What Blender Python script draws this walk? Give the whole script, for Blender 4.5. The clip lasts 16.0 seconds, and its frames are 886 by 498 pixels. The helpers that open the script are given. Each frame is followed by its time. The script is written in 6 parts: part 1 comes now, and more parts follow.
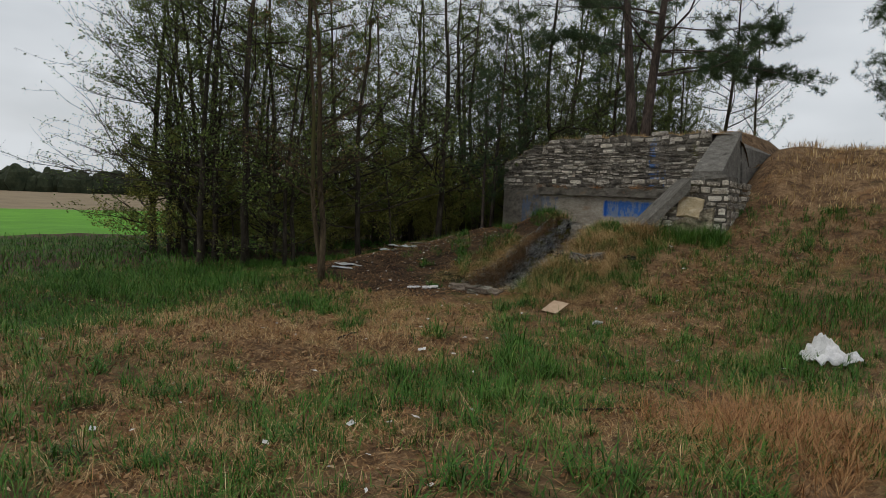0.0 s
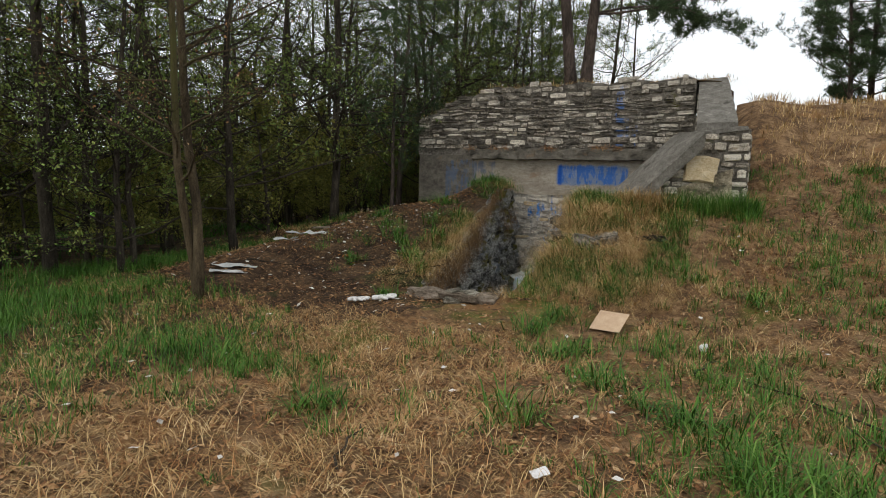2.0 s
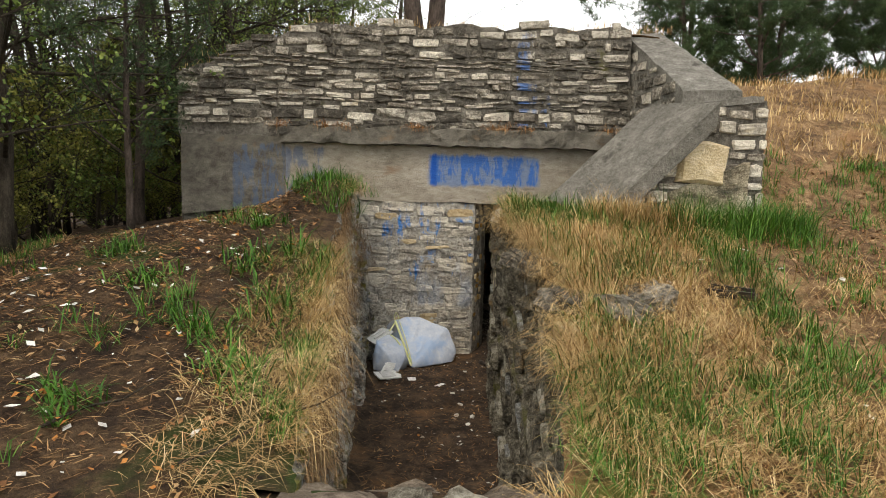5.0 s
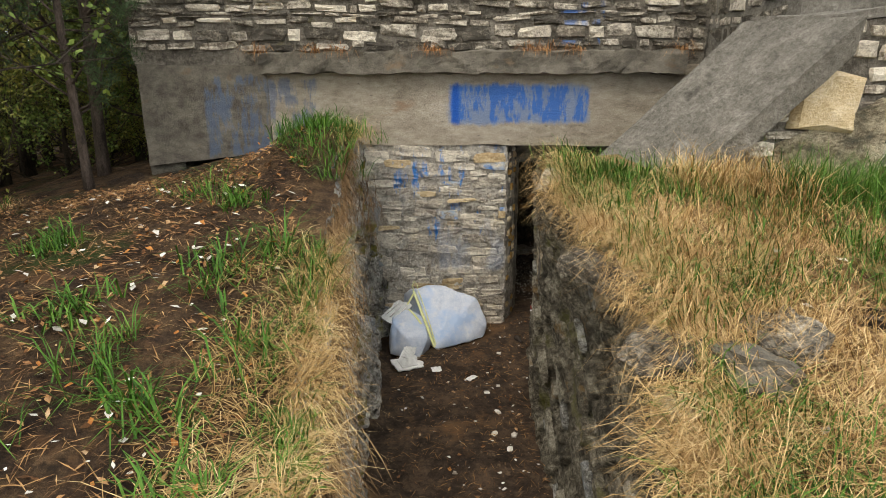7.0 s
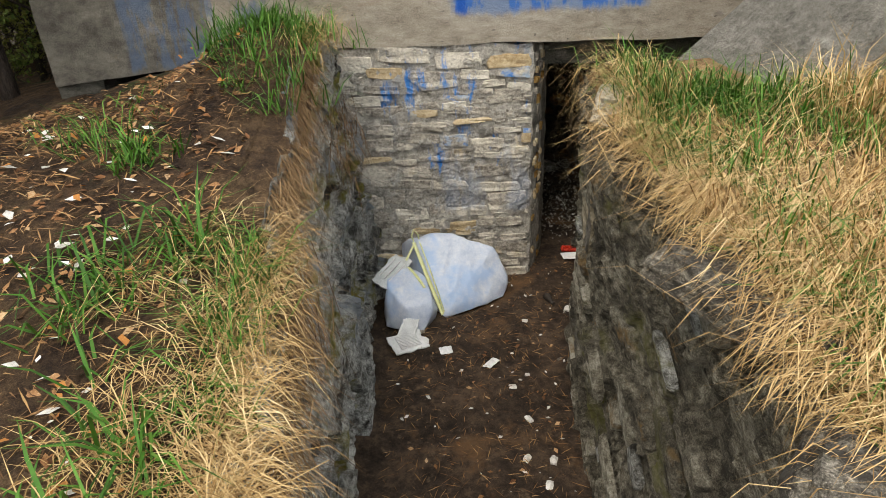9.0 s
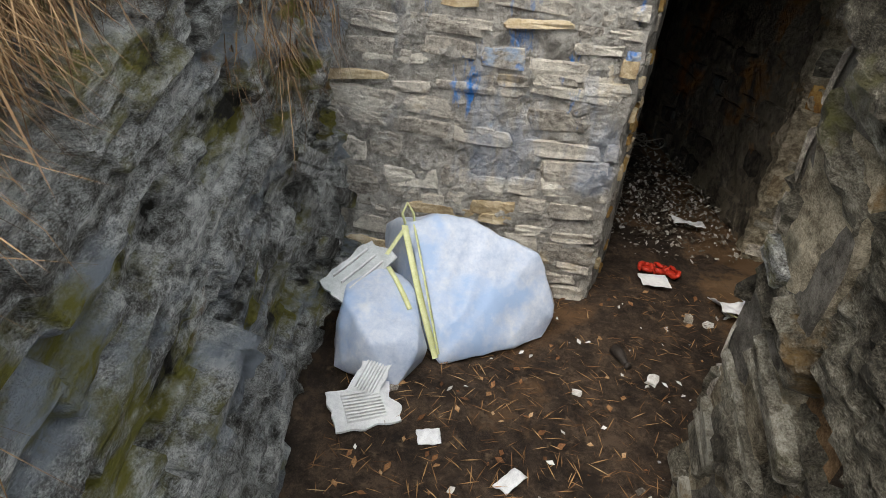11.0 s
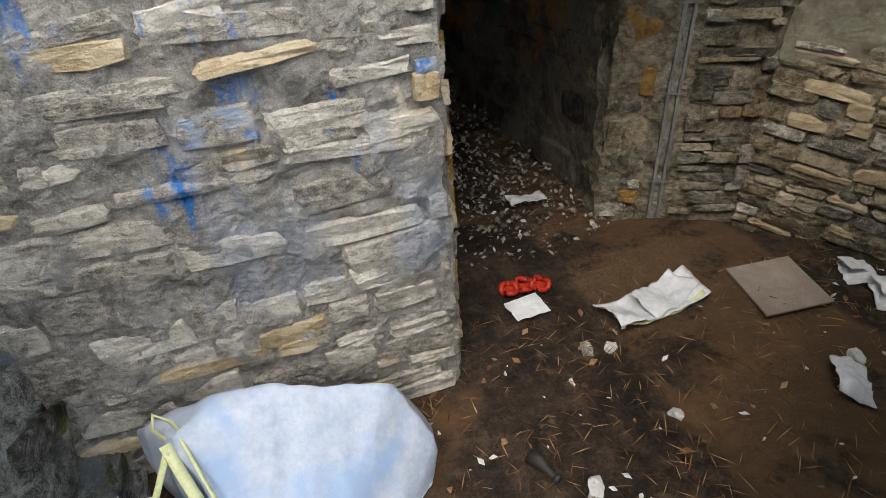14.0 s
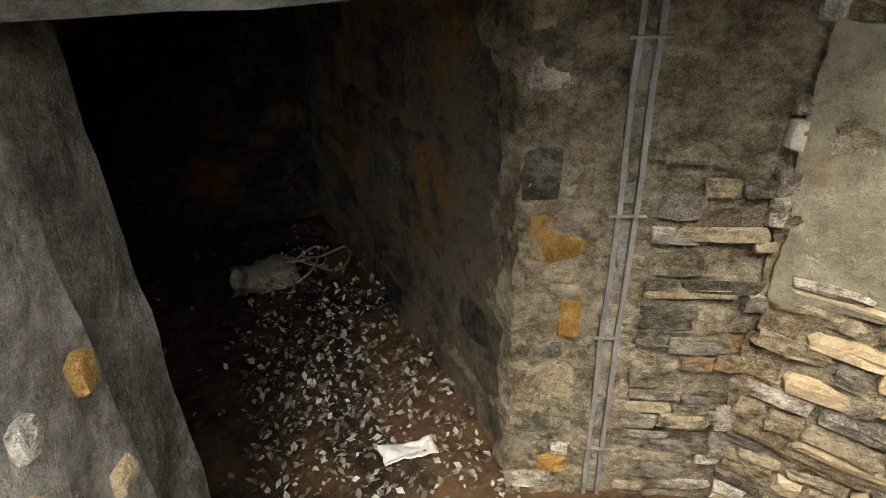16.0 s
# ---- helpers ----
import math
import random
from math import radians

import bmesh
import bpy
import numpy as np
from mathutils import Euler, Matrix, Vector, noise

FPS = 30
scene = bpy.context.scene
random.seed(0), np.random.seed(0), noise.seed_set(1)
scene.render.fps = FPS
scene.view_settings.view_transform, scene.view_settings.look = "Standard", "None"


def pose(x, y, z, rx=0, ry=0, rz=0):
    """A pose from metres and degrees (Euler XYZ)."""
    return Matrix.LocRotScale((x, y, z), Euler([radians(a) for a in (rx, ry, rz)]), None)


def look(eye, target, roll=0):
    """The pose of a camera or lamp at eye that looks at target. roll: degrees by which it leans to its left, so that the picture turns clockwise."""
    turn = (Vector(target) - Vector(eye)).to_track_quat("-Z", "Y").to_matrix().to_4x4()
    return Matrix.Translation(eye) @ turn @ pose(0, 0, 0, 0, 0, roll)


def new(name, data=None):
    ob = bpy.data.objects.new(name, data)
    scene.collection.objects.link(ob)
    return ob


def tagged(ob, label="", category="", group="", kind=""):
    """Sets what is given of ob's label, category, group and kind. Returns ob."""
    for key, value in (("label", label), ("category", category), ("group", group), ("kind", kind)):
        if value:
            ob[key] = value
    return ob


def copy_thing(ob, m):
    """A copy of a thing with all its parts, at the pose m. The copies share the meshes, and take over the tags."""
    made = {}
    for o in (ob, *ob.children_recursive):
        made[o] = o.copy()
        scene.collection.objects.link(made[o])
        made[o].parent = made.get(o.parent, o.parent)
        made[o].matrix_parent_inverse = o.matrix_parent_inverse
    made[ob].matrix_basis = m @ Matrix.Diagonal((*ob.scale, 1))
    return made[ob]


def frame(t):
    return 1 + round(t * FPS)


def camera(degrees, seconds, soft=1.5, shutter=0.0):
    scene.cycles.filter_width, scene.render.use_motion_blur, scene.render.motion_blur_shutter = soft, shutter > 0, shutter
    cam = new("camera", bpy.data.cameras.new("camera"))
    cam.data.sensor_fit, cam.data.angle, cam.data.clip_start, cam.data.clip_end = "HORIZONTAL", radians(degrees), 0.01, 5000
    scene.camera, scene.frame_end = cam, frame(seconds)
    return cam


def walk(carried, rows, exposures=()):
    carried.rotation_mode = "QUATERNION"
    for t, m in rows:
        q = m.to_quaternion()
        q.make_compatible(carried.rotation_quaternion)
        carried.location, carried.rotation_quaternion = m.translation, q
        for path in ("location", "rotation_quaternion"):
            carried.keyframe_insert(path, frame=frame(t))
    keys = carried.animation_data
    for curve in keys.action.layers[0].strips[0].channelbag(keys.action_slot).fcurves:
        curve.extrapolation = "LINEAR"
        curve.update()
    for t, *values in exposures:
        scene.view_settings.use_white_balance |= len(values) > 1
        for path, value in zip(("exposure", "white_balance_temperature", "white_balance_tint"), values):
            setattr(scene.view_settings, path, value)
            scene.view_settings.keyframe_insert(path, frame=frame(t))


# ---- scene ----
cam = camera(72.9, 16.0, 0.8)
PATH = [
    (0, (7.935, -13.619, 2.344), (6.586, -12.151, 2.183), 2.6),
    (0.5, (7.015, -13.305, 2.359), (5.748, -11.768, 2.18), 2.2),
    (1, (6.088, -13.0, 2.319), (4.914, -11.392, 2.123), 1.6),
    (1.5, (5.13, -12.395, 2.196), (4.081, -10.704, 1.99), 1.4),
    (2, (4.089, -11.674, 2.122), (3.203, -9.895, 1.901), 1.6),
    (2.5, (3.247, -10.78, 2.159), (2.535, -8.925, 1.927), 2.2),
    (3, (2.592, -10.091, 2.129), (2.047, -8.179, 1.911), 2.7),
    (3.5, (2.09, -9.386, 2.065), (1.711, -7.431, 1.878), 2.6),
    (4, (1.769, -8.632, 2.03), (1.529, -6.652, 1.878), 2.2),
    (4.2, (1.622, -8.386, 2.018), (1.433, -6.4, 1.877), 2.1),
    (6.3, (0.769, -6.395, 2.506), (0.818, -4.449, 2.047), -0.1),
    (6.5, (0.833, -6.275, 2.509), (0.882, -4.335, 2.024), -0.5),
    (7, (0.949, -6.068, 2.643), (0.862, -4.152, 2.075), -0.2),
    (7.5, (0.914, -5.767, 2.618), (0.687, -3.888, 1.973), -0.1),
    (8, (0.844, -5.448, 2.85), (0.623, -3.608, 2.099), -0.5),
    (8.5, (0.883, -5.013, 2.741), (0.706, -3.21, 1.892), -1.4),
    (9, (0.896, -4.573, 2.604), (0.78, -2.796, 1.693), -2.5),
    (9.2, (0.864, -4.397, 2.498), (0.779, -2.607, 1.61), -2.7),
    (11.3, (0.76, -2.464, 1.755), (0.62, -0.771, 0.699), 7.1),
    (11.5, (0.708, -2.283, 1.751), (0.599, -0.632, 0.627), 8.3),
    (12, (0.45, -1.829, 1.721), (0.496, -0.28, 0.457), 11.4),
    (12.5, (0.376, -1.648, 1.709), (0.501, -0.164, 0.374), 12.4),
    (13, (0.402, -1.58, 1.729), (0.588, -0.121, 0.374), 11.4),
    (13.5, (0.493, -1.545, 1.758), (0.806, -0.053, 0.464), 6.1),
    (14, (0.877, -1.497, 1.84), (1.308, 0.043, 0.639), -4.2),
    (14.5, (1.202, -1.183, 1.931), (1.801, 0.333, 0.772), -9.0),
    (15, (1.324, -0.94, 1.883), (2.06, 0.55, 0.77), -6.5),
    (15.5, (1.558, -0.713, 1.828), (2.271, 0.835, 0.781), -3.8),
    (16, (1.728, -0.509, 1.815), (2.275, 1.143, 0.83), -2.0),
]
EXPOSURE = [(0, -0.82, 7000, 10), (1, -0.65, 7050, 10), (2, -0.15, 7250, 10), (3.5, 0.40, 7700, 10), (7, 0.86, 7800, 10), (9.2, 1.02, 7400, 10), (11.3, 1.25, 6900, 10), (13.5, 1.22, 6700, 10), (14.5, 1.27, 6850, 10), (15.1, 1.55, 7150, 10), (15.5, 1.98, 7600, 10), (16, 2.62, 7600, 10)]
walk(cam, [(t, look(eye, target, roll)) for t, eye, target, roll in PATH], EXPOSURE)
# ---- world, sun, exposure ----
world = bpy.data.worlds.new("overcast_sky")
scene.world = world
world.use_nodes = True
wn, wl = world.node_tree.nodes, world.node_tree.links
sky = wn.new("ShaderNodeTexSky")
sky.sky_type, sky.sun_disc = "NISHITA", False
sky.sun_elevation, sky.sun_rotation = radians(56), radians(210)
sky.air_density, sky.dust_density, sky.ozone_density = 1.0, 4.0, 1.0
wcoord, wmap = wn.new("ShaderNodeTexCoord"), wn.new("ShaderNodeMapping")
wmap.inputs["Scale"].default_value = (1.0, 1.0, 3.5)
wnoise = wn.new("ShaderNodeTexNoise")
wnoise.inputs["Scale"].default_value, wnoise.inputs["Detail"].default_value = 2.2, 5
wramp = wn.new("ShaderNodeValToRGB")
wramp.color_ramp.elements[0].position, wramp.color_ramp.elements[0].color = 0.30, (0.60, 0.60, 0.60, 1)
wramp.color_ramp.elements[1].position, wramp.color_ramp.elements[1].color = 0.62, (0.95, 0.95, 0.95, 1)
wmix = wn.new("ShaderNodeMix")
wmix.data_type = "RGBA"
wmix.inputs["B"].default_value = (12.0, 13.2, 14.8, 1)
wl.new(wcoord.outputs["Generated"], wmap.inputs["Vector"])
wl.new(wmap.outputs["Vector"], wnoise.inputs["Vector"])
wl.new(wnoise.outputs["Fac"], wramp.inputs["Fac"])
wl.new(wramp.outputs["Color"], wmix.inputs["Factor"])
wl.new(sky.outputs["Color"], wmix.inputs["A"])
wl.new(wmix.outputs["Result"], wn["Background"].inputs["Color"])
wn["Background"].inputs["Strength"].default_value = 0.10
sun = new("sun", bpy.data.lights.new("sun", "SUN"))
sun.data.energy, sun.data.angle, sun.data.color = 0.9, radians(35), (1.0, 0.95, 0.88)
sun.matrix_world = look((-4, -7, 12), (0, 0, 0))
# ---- materials ----
def ramp_node(nt, stops):
    r = nt.nodes.new("ShaderNodeValToRGB")
    els = r.color_ramp.elements
    while len(els) < len(stops):
        els.new(0.5)
    for el, (p, c) in zip(els, stops):
        el.position, el.color = p, (*c, 1)
    return r


def surface(name, stops, scale=6.0, fine=60.0, bump=0.3, depth=0.01, rough=0.9, vary=0.0, island=False, stain=None, stain_scale=2.0, stain_at=0.55, squash=(1, 1, 1), metal=0.0, spots=None, paint=(), dip=0.0):
    """A rough natural surface: a colour ramp over two scales of noise, stains, per-piece variation and relief."""
    m = bpy.data.materials.new(name)
    m.use_nodes = True
    nt = m.node_tree
    nodes, links = nt.nodes, nt.links
    b = nodes["Principled BSDF"]
    geo = nodes.new("ShaderNodeNewGeometry")
    mp = nodes.new("ShaderNodeMapping")
    mp.inputs["Scale"].default_value = squash
    tip = nodes.new("ShaderNodeMapping")
    tip.inputs["Rotation"].default_value = (dip, 0, 0)
    links.new(geo.outputs["Position"], tip.inputs["Vector"])
    links.new(tip.outputs["Vector"], mp.inputs["Vector"])

    def noise_tex(sc, det, rg=0.6):
        n = nodes.new("ShaderNodeTexNoise")
        n.inputs["Scale"].default_value, n.inputs["Detail"].default_value, n.inputs["Roughness"].default_value = sc, det, rg
        links.new(mp.outputs["Vector"], n.inputs["Vector"])
        return n.outputs["Fac"]

    def calc(op, a, c):
        n = nodes.new("ShaderNodeMath")
        n.operation = op
        for i, v in enumerate((a, c)):
            if isinstance(v, (int, float)):
                n.inputs[i].default_value = v
            else:
                links.new(v, n.inputs[i])
        return n.outputs[0]

    big, small = noise_tex(scale, 5), noise_tex(fine, 6, 0.7)
    mid = noise_tex(scale * 4.3, 5)
    value = calc("ADD", calc("ADD", calc("MULTIPLY", big, 0.42), calc("MULTIPLY", mid, 0.33)), calc("MULTIPLY", small, 0.25))
    value = calc("ADD", calc("MULTIPLY", calc("SUBTRACT", value, 0.5), 2.0), 0.5)
    grit = noise_tex(fine * 4.2, 3, 0.75)
    if bump:
        value = calc("ADD", value, calc("MULTIPLY", calc("SUBTRACT", grit, 0.5), 0.75))
    if vary:
        if island:
            rnd = geo.outputs["Random Per Island"]
        else:
            rnd = nodes.new("ShaderNodeObjectInfo").outputs["Random"]
        value = calc("ADD", value, calc("MULTIPLY", calc("SUBTRACT", rnd, 0.5), vary))
    r = ramp_node(nt, stops)
    links.new(value, r.inputs["Fac"])
    colour = r.outputs["Color"]
    for colr, sc, at in ([(stain, stain_scale, stain_at)] if stain else []) + list(spots or []):
        msk = ramp_node(nt, [(at, (0, 0, 0)), (min(1, at + 0.10), (1, 1, 1))])
        links.new(noise_tex(sc, 6, 0.65), msk.inputs["Fac"])
        mix = nodes.new("ShaderNodeMix")
        mix.data_type = "RGBA"
        links.new(msk.outputs["Color"], mix.inputs["Factor"])
        links.new(colour, mix.inputs["A"])
        mix.inputs["B"].default_value = (*colr, 1)
        colour = mix.outputs["Result"]
    for colr, sc, at, (x0, x1, z0, z1), much in paint:
        # sprayed paint that fades out at the rim of its patch
        sep = nodes.new("ShaderNodeSeparateXYZ")
        links.new(geo.outputs["Position"], sep.inputs[0])
        stretch = nodes.new("ShaderNodeMapping")
        stretch.inputs["Scale"].default_value = (1, 1, 0.3)
        links.new(geo.outputs["Position"], stretch.inputs["Vector"])
        pn = nodes.new("ShaderNodeTexNoise")
        pn.inputs["Scale"].default_value, pn.inputs["Detail"].default_value, pn.inputs["Roughness"].default_value = sc, 5, 0.7
        links.new(stretch.outputs["Vector"], pn.inputs["Vector"])
        msk = ramp_node(nt, [(at, (0, 0, 0)), (at + 0.08, (1, 1, 1))])
        links.new(pn.outputs["Fac"], msk.inputs["Fac"])
        fac = calc("MULTIPLY", msk.outputs["Color"], much)
        for out, lo, hi in ((sep.outputs["X"], x0, x1), (sep.outputs["Z"], z0, z1)):
            rim = nodes.new("ShaderNodeMapRange")
            rim.interpolation_type = "SMOOTHSTEP"
            rim.inputs["From Min"].default_value, rim.inputs["From Max"].default_value = 0.0, 0.06
            edge = calc("MULTIPLY", calc("SUBTRACT", pn.outputs["Fac"], 0.5), 0.22)
            links.new(calc("ADD", edge, calc("MINIMUM", calc("SUBTRACT", out, lo), calc("SUBTRACT", hi, out))), rim.inputs["Value"])
            fac = calc("MULTIPLY", fac, rim.outputs["Result"])
        mix = nodes.new("ShaderNodeMix")
        mix.data_type = "RGBA"
        links.new(fac, mix.inputs["Factor"])
        links.new(colour, mix.inputs["A"])
        mix.inputs["B"].default_value = (*colr, 1)
        colour = mix.outputs["Result"]
    links.new(colour, b.inputs["Base Color"])
    b.inputs["Roughness"].default_value, b.inputs["Metallic"].default_value = rough, metal
    b.inputs["Specular IOR Level"].default_value = 0.25
    if bump:
        bp = nodes.new("ShaderNodeBump")
        bp.inputs["Strength"].default_value, bp.inputs["Distance"].default_value = bump, 1.8 * depth
        links.new(calc("ADD", calc("ADD", big, calc("MULTIPLY", mid, 0.8)), calc("ADD", calc("MULTIPLY", small, 0.7), calc("MULTIPLY", grit, 0.30))), bp.inputs["Height"])
        links.new(bp.outputs["Normal"], b.inputs["Normal"])
    return m


M_soil = surface("sandy_earth_with_needles", [(0.28, (0.063, 0.036, 0.020)), (0.45, (0.154, 0.091, 0.047)), (0.6, (0.276, 0.167, 0.085)), (0.75, (0.407, 0.276, 0.156))], 3.0, 55, 0.8, 0.03, 0.95,
    stain=(0.113, 0.126, 0.025), stain_scale=0.5, stain_at=0.56, spots=[((0.29, 0.155, 0.068), 1.1, 0.56), ((0.085, 0.048, 0.026), 7.0, 0.58)])
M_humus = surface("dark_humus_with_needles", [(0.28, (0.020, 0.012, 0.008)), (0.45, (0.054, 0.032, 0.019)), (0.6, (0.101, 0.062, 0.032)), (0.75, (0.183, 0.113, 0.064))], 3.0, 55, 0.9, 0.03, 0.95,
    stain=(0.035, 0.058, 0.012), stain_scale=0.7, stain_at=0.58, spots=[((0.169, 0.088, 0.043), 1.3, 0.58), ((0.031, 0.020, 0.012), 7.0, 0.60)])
M_dirt = surface("dark_damp_dirt", [(0.3, (0.019, 0.013, 0.009)), (0.5, (0.054, 0.036, 0.024)), (0.7, (0.120, 0.080, 0.052))], 4.0, 70, 0.9, 0.02, 0.9,
    stain=(0.17, 0.095, 0.046), stain_scale=1.3, stain_at=0.57, spots=[((0.03, 0.02, 0.014), 3.0, 0.58), ((0.16, 0.11, 0.07), 11.0, 0.60)], paint=[((0.25, 0.145, 0.068), 2.2, 0.42, (2.0, 3.0, -0.6, 0.6), 0.5)])
LIME = [(0.20, (0.15, 0.132, 0.11)), (0.38, (0.39, 0.352, 0.30)), (0.54, (0.62, 0.565, 0.475)), (0.76, (0.84, 0.785, 0.68))]
M_block = surface("pale_limestone", LIME, 7, 45, 0.9, 0.018, 0.92, vary=0.30, squash=(1, 1, 1.35), spots=[((0.56, 0.44, 0.27), 1.7, 0.60), ((0.44, 0.40, 0.34), 2.3, 0.60)], paint=[((0.30, 0.40, 0.58), 2.6, 0.52, (0.20, 1.32, 0.62, 1.95), 0.35), ((0.025, 0.24, 0.70), 5.5, 0.565, (0.16, 1.30, 0.92, 1.95), 0.92)])
M_block_blue = surface("limestone_with_blue_paint", LIME, 7, 45, 0.9, 0.018, 0.9, vary=0.2, squash=(1, 1, 1.35), spots=[((0.36, 0.46, 0.60), 5.0, 0.48), ((0.04, 0.22, 0.66), 6.5, 0.56)])
M_block_ochre = surface("ochre_limestone", [(0.25, (0.36, 0.25, 0.13)), (0.52, (0.58, 0.46, 0.29)), (0.78, (0.70, 0.60, 0.44))], 7, 45, 0.8, 0.015, 0.92, vary=0.2, squash=(1, 1, 1.35))
M_rubble = surface("grey_brown_fieldstone", [(0.30, (0.127, 0.111, 0.091)), (0.45, (0.289, 0.252, 0.207)), (0.58, (0.509, 0.463, 0.388)), (0.75, (0.847, 0.791, 0.680))], 6, 40, 0.9, 0.02, 0.93, vary=0.34, squash=(1, 1, 1.25), spots=[((0.575, 0.353, 0.131), 1.9, 0.66)])
M_upper = surface("weathered_wall_stone", [(0.28, (0.069, 0.062, 0.053)), (0.44, (0.172, 0.155, 0.127)), (0.57, (0.345, 0.310, 0.259)), (0.74, (0.644, 0.598, 0.517))], 5, 40, 0.9, 0.02, 0.93, vary=0.42, squash=(1, 1, 1.25), spots=[((0.052, 0.048, 0.041), 1.6, 0.60)], paint=[((0.08, 0.20, 0.50), 3.5, 0.52, (1.78, 2.22, 2.9, 4.05), 0.7)])
# the last, near-black spots paint crack shade into the slate's colour
M_slate = surface("mossy_grey_slate", [(0.24, (0.034, 0.030, 0.025)), (0.42, (0.160, 0.155, 0.138)), (0.54, (0.381, 0.381, 0.359)), (0.72, (0.762, 0.762, 0.716))], 5, 42, 1.0, 0.04, 0.85, vary=0.20, squash=(1, 1.7, 0.85), dip=1.35, spots=[((0.27, 0.30, 0.33), 1.5, 0.53), ((0.19, 0.175, 0.035), 2.4, 0.525), ((0.29, 0.155, 0.045), 2.0, 0.64), ((0.020, 0.018, 0.013), 4.5, 0.565)])
M_strata = surface("brown_grey_layered_slate", [(0.22, (0.040, 0.035, 0.026)), (0.42, (0.155, 0.138, 0.105)), (0.56, (0.31, 0.285, 0.225)), (0.76, (0.56, 0.53, 0.45))], 5, 42, 1.0, 0.04, 0.88, vary=0.3, squash=(1, 1.7, 0.85), dip=1.2, spots=[((0.26, 0.16, 0.06), 2.6, 0.61), ((0.13, 0.125, 0.04), 1.8, 0.58), ((0.03, 0.026, 0.019), 5.0, 0.60)])
M_rust_stone = surface("rust_stained_stone", [(0.28, (0.164, 0.123, 0.076)), (0.45, (0.377, 0.303, 0.195)), (0.6, (0.602, 0.507, 0.344)), (0.78, (0.773, 0.692, 0.530))], 6, 38, 1.0, 0.03, 0.9, vary=0.34, squash=(1, 1, 1.25), spots=[((0.50, 0.26, 0.065), 2.4, 0.585), ((0.17, 0.16, 0.075), 2.0, 0.59), ((0.10, 0.078, 0.052), 6.0, 0.60)])
M_ochre = surface("deep_ochre_stone", [(0.25, (0.20, 0.10, 0.03)), (0.5, (0.42, 0.24, 0.07)), (0.78, (0.60, 0.42, 0.18))], 7, 45, 0.9, 0.02, 0.92, vary=0.25, spots=[((0.16, 0.13, 0.10), 5.0, 0.6)])
M_mortar = surface("rough_grey_mortar", [(0.28, (0.216, 0.196, 0.171)), (0.5, (0.455, 0.424, 0.373)), (0.72, (0.708, 0.670, 0.601))], 6, 60, 1.0, 0.025, 0.95, stain=(0.19, 0.178, 0.16), stain_scale=2.2, stain_at=0.60, spots=[((0.34, 0.44, 0.58), 3.0, 0.66), ((0.45, 0.33, 0.17), 2.6, 0.66)], paint=[((0.30, 0.40, 0.58), 2.6, 0.52, (0.20, 1.32, 0.62, 1.95), 0.35), ((0.025, 0.24, 0.70), 5.5, 0.565, (0.16, 1.30, 0.92, 1.95), 0.92)])
M_mortar_dark = surface("dark_joint_mortar", [(0.3, (0.076, 0.068, 0.056)), (0.5, (0.187, 0.170, 0.145)), (0.7, (0.323, 0.297, 0.255))], 5, 60, 1.0, 0.03, 0.95, spots=[((0.153, 0.145, 0.051), 1.5, 0.62)])
CONC = [(0.22, (0.19, 0.168, 0.138)), (0.42, (0.34, 0.295, 0.235)), (0.6, (0.44, 0.39, 0.32)), (0.82, (0.52, 0.485, 0.425))]
M_beam = surface("weathered_cast_concrete", CONC, 2.2, 60, 0.9, 0.014, 0.92, squash=(1, 1, 2.5), stain=(0.116, 0.101, 0.087), stain_scale=1.0, stain_at=0.60, spots=[((0.307, 0.210, 0.143), 1.5, 0.61), ((0.089, 0.079, 0.070), 11.0, 0.62), ((0.50, 0.46, 0.40), 24.0, 0.62)],
    paint=[((0.162, 0.278, 0.501), 4.0, 0.22, (0.72, 2.14, 2.12, 2.54), 0.72), ((0.015, 0.150, 0.560), 7.0, 0.44, (0.74, 2.12, 2.14, 2.53), 0.80), ((0.009, 0.106, 0.483), 9.0, 0.30, (0.73, 0.86, 2.12, 2.55), 0.9),
        ((0.080, 0.148, 0.274), 5.0, 0.46, (-1.42, -0.55, 1.95, 2.60), 0.6)])
M_conc_dark = surface("dark_concrete", [(0.28, (0.035, 0.033, 0.029)), (0.5, (0.092, 0.086, 0.071)), (0.75, (0.171, 0.157, 0.135))], 2.5, 80, 0.7, 0.01, 0.93, squash=(1, 1, 2.0), stain=(0.025, 0.025, 0.021), stain_scale=1.3, stain_at=0.55, paint=[((0.057, 0.107, 0.214), 5.0, 0.47, (-1.75, -1.3, 1.8, 2.62), 0.6)])
M_conc_mid = surface("stained_brown_concrete", [(0.25, (0.066, 0.060, 0.051)), (0.48, (0.145, 0.132, 0.110)), (0.75, (0.246, 0.224, 0.189))], 2.5, 85, 0.8, 0.012, 0.93, squash=(1, 1, 1.6), stain=(0.06, 0.055, 0.047), stain_scale=1.4, stain_at=0.57, spots=[((0.20, 0.14, 0.09), 2.0, 0.62)], paint=[((0.080, 0.148, 0.274), 5.0, 0.47, (-1.75, -1.05, 1.8, 2.62), 0.55)])
M_coping = surface("lichened_concrete", [(0.24, (0.115, 0.107, 0.094)), (0.46, (0.19, 0.18, 0.158)), (0.62, (0.26, 0.246, 0.218)), (0.84, (0.37, 0.352, 0.315))], 7.0, 55, 1.0, 0.02, 0.93, spots=[((0.469, 0.457, 0.415), 7.0, 0.655), ((0.088, 0.083, 0.072), 4.0, 0.62)])
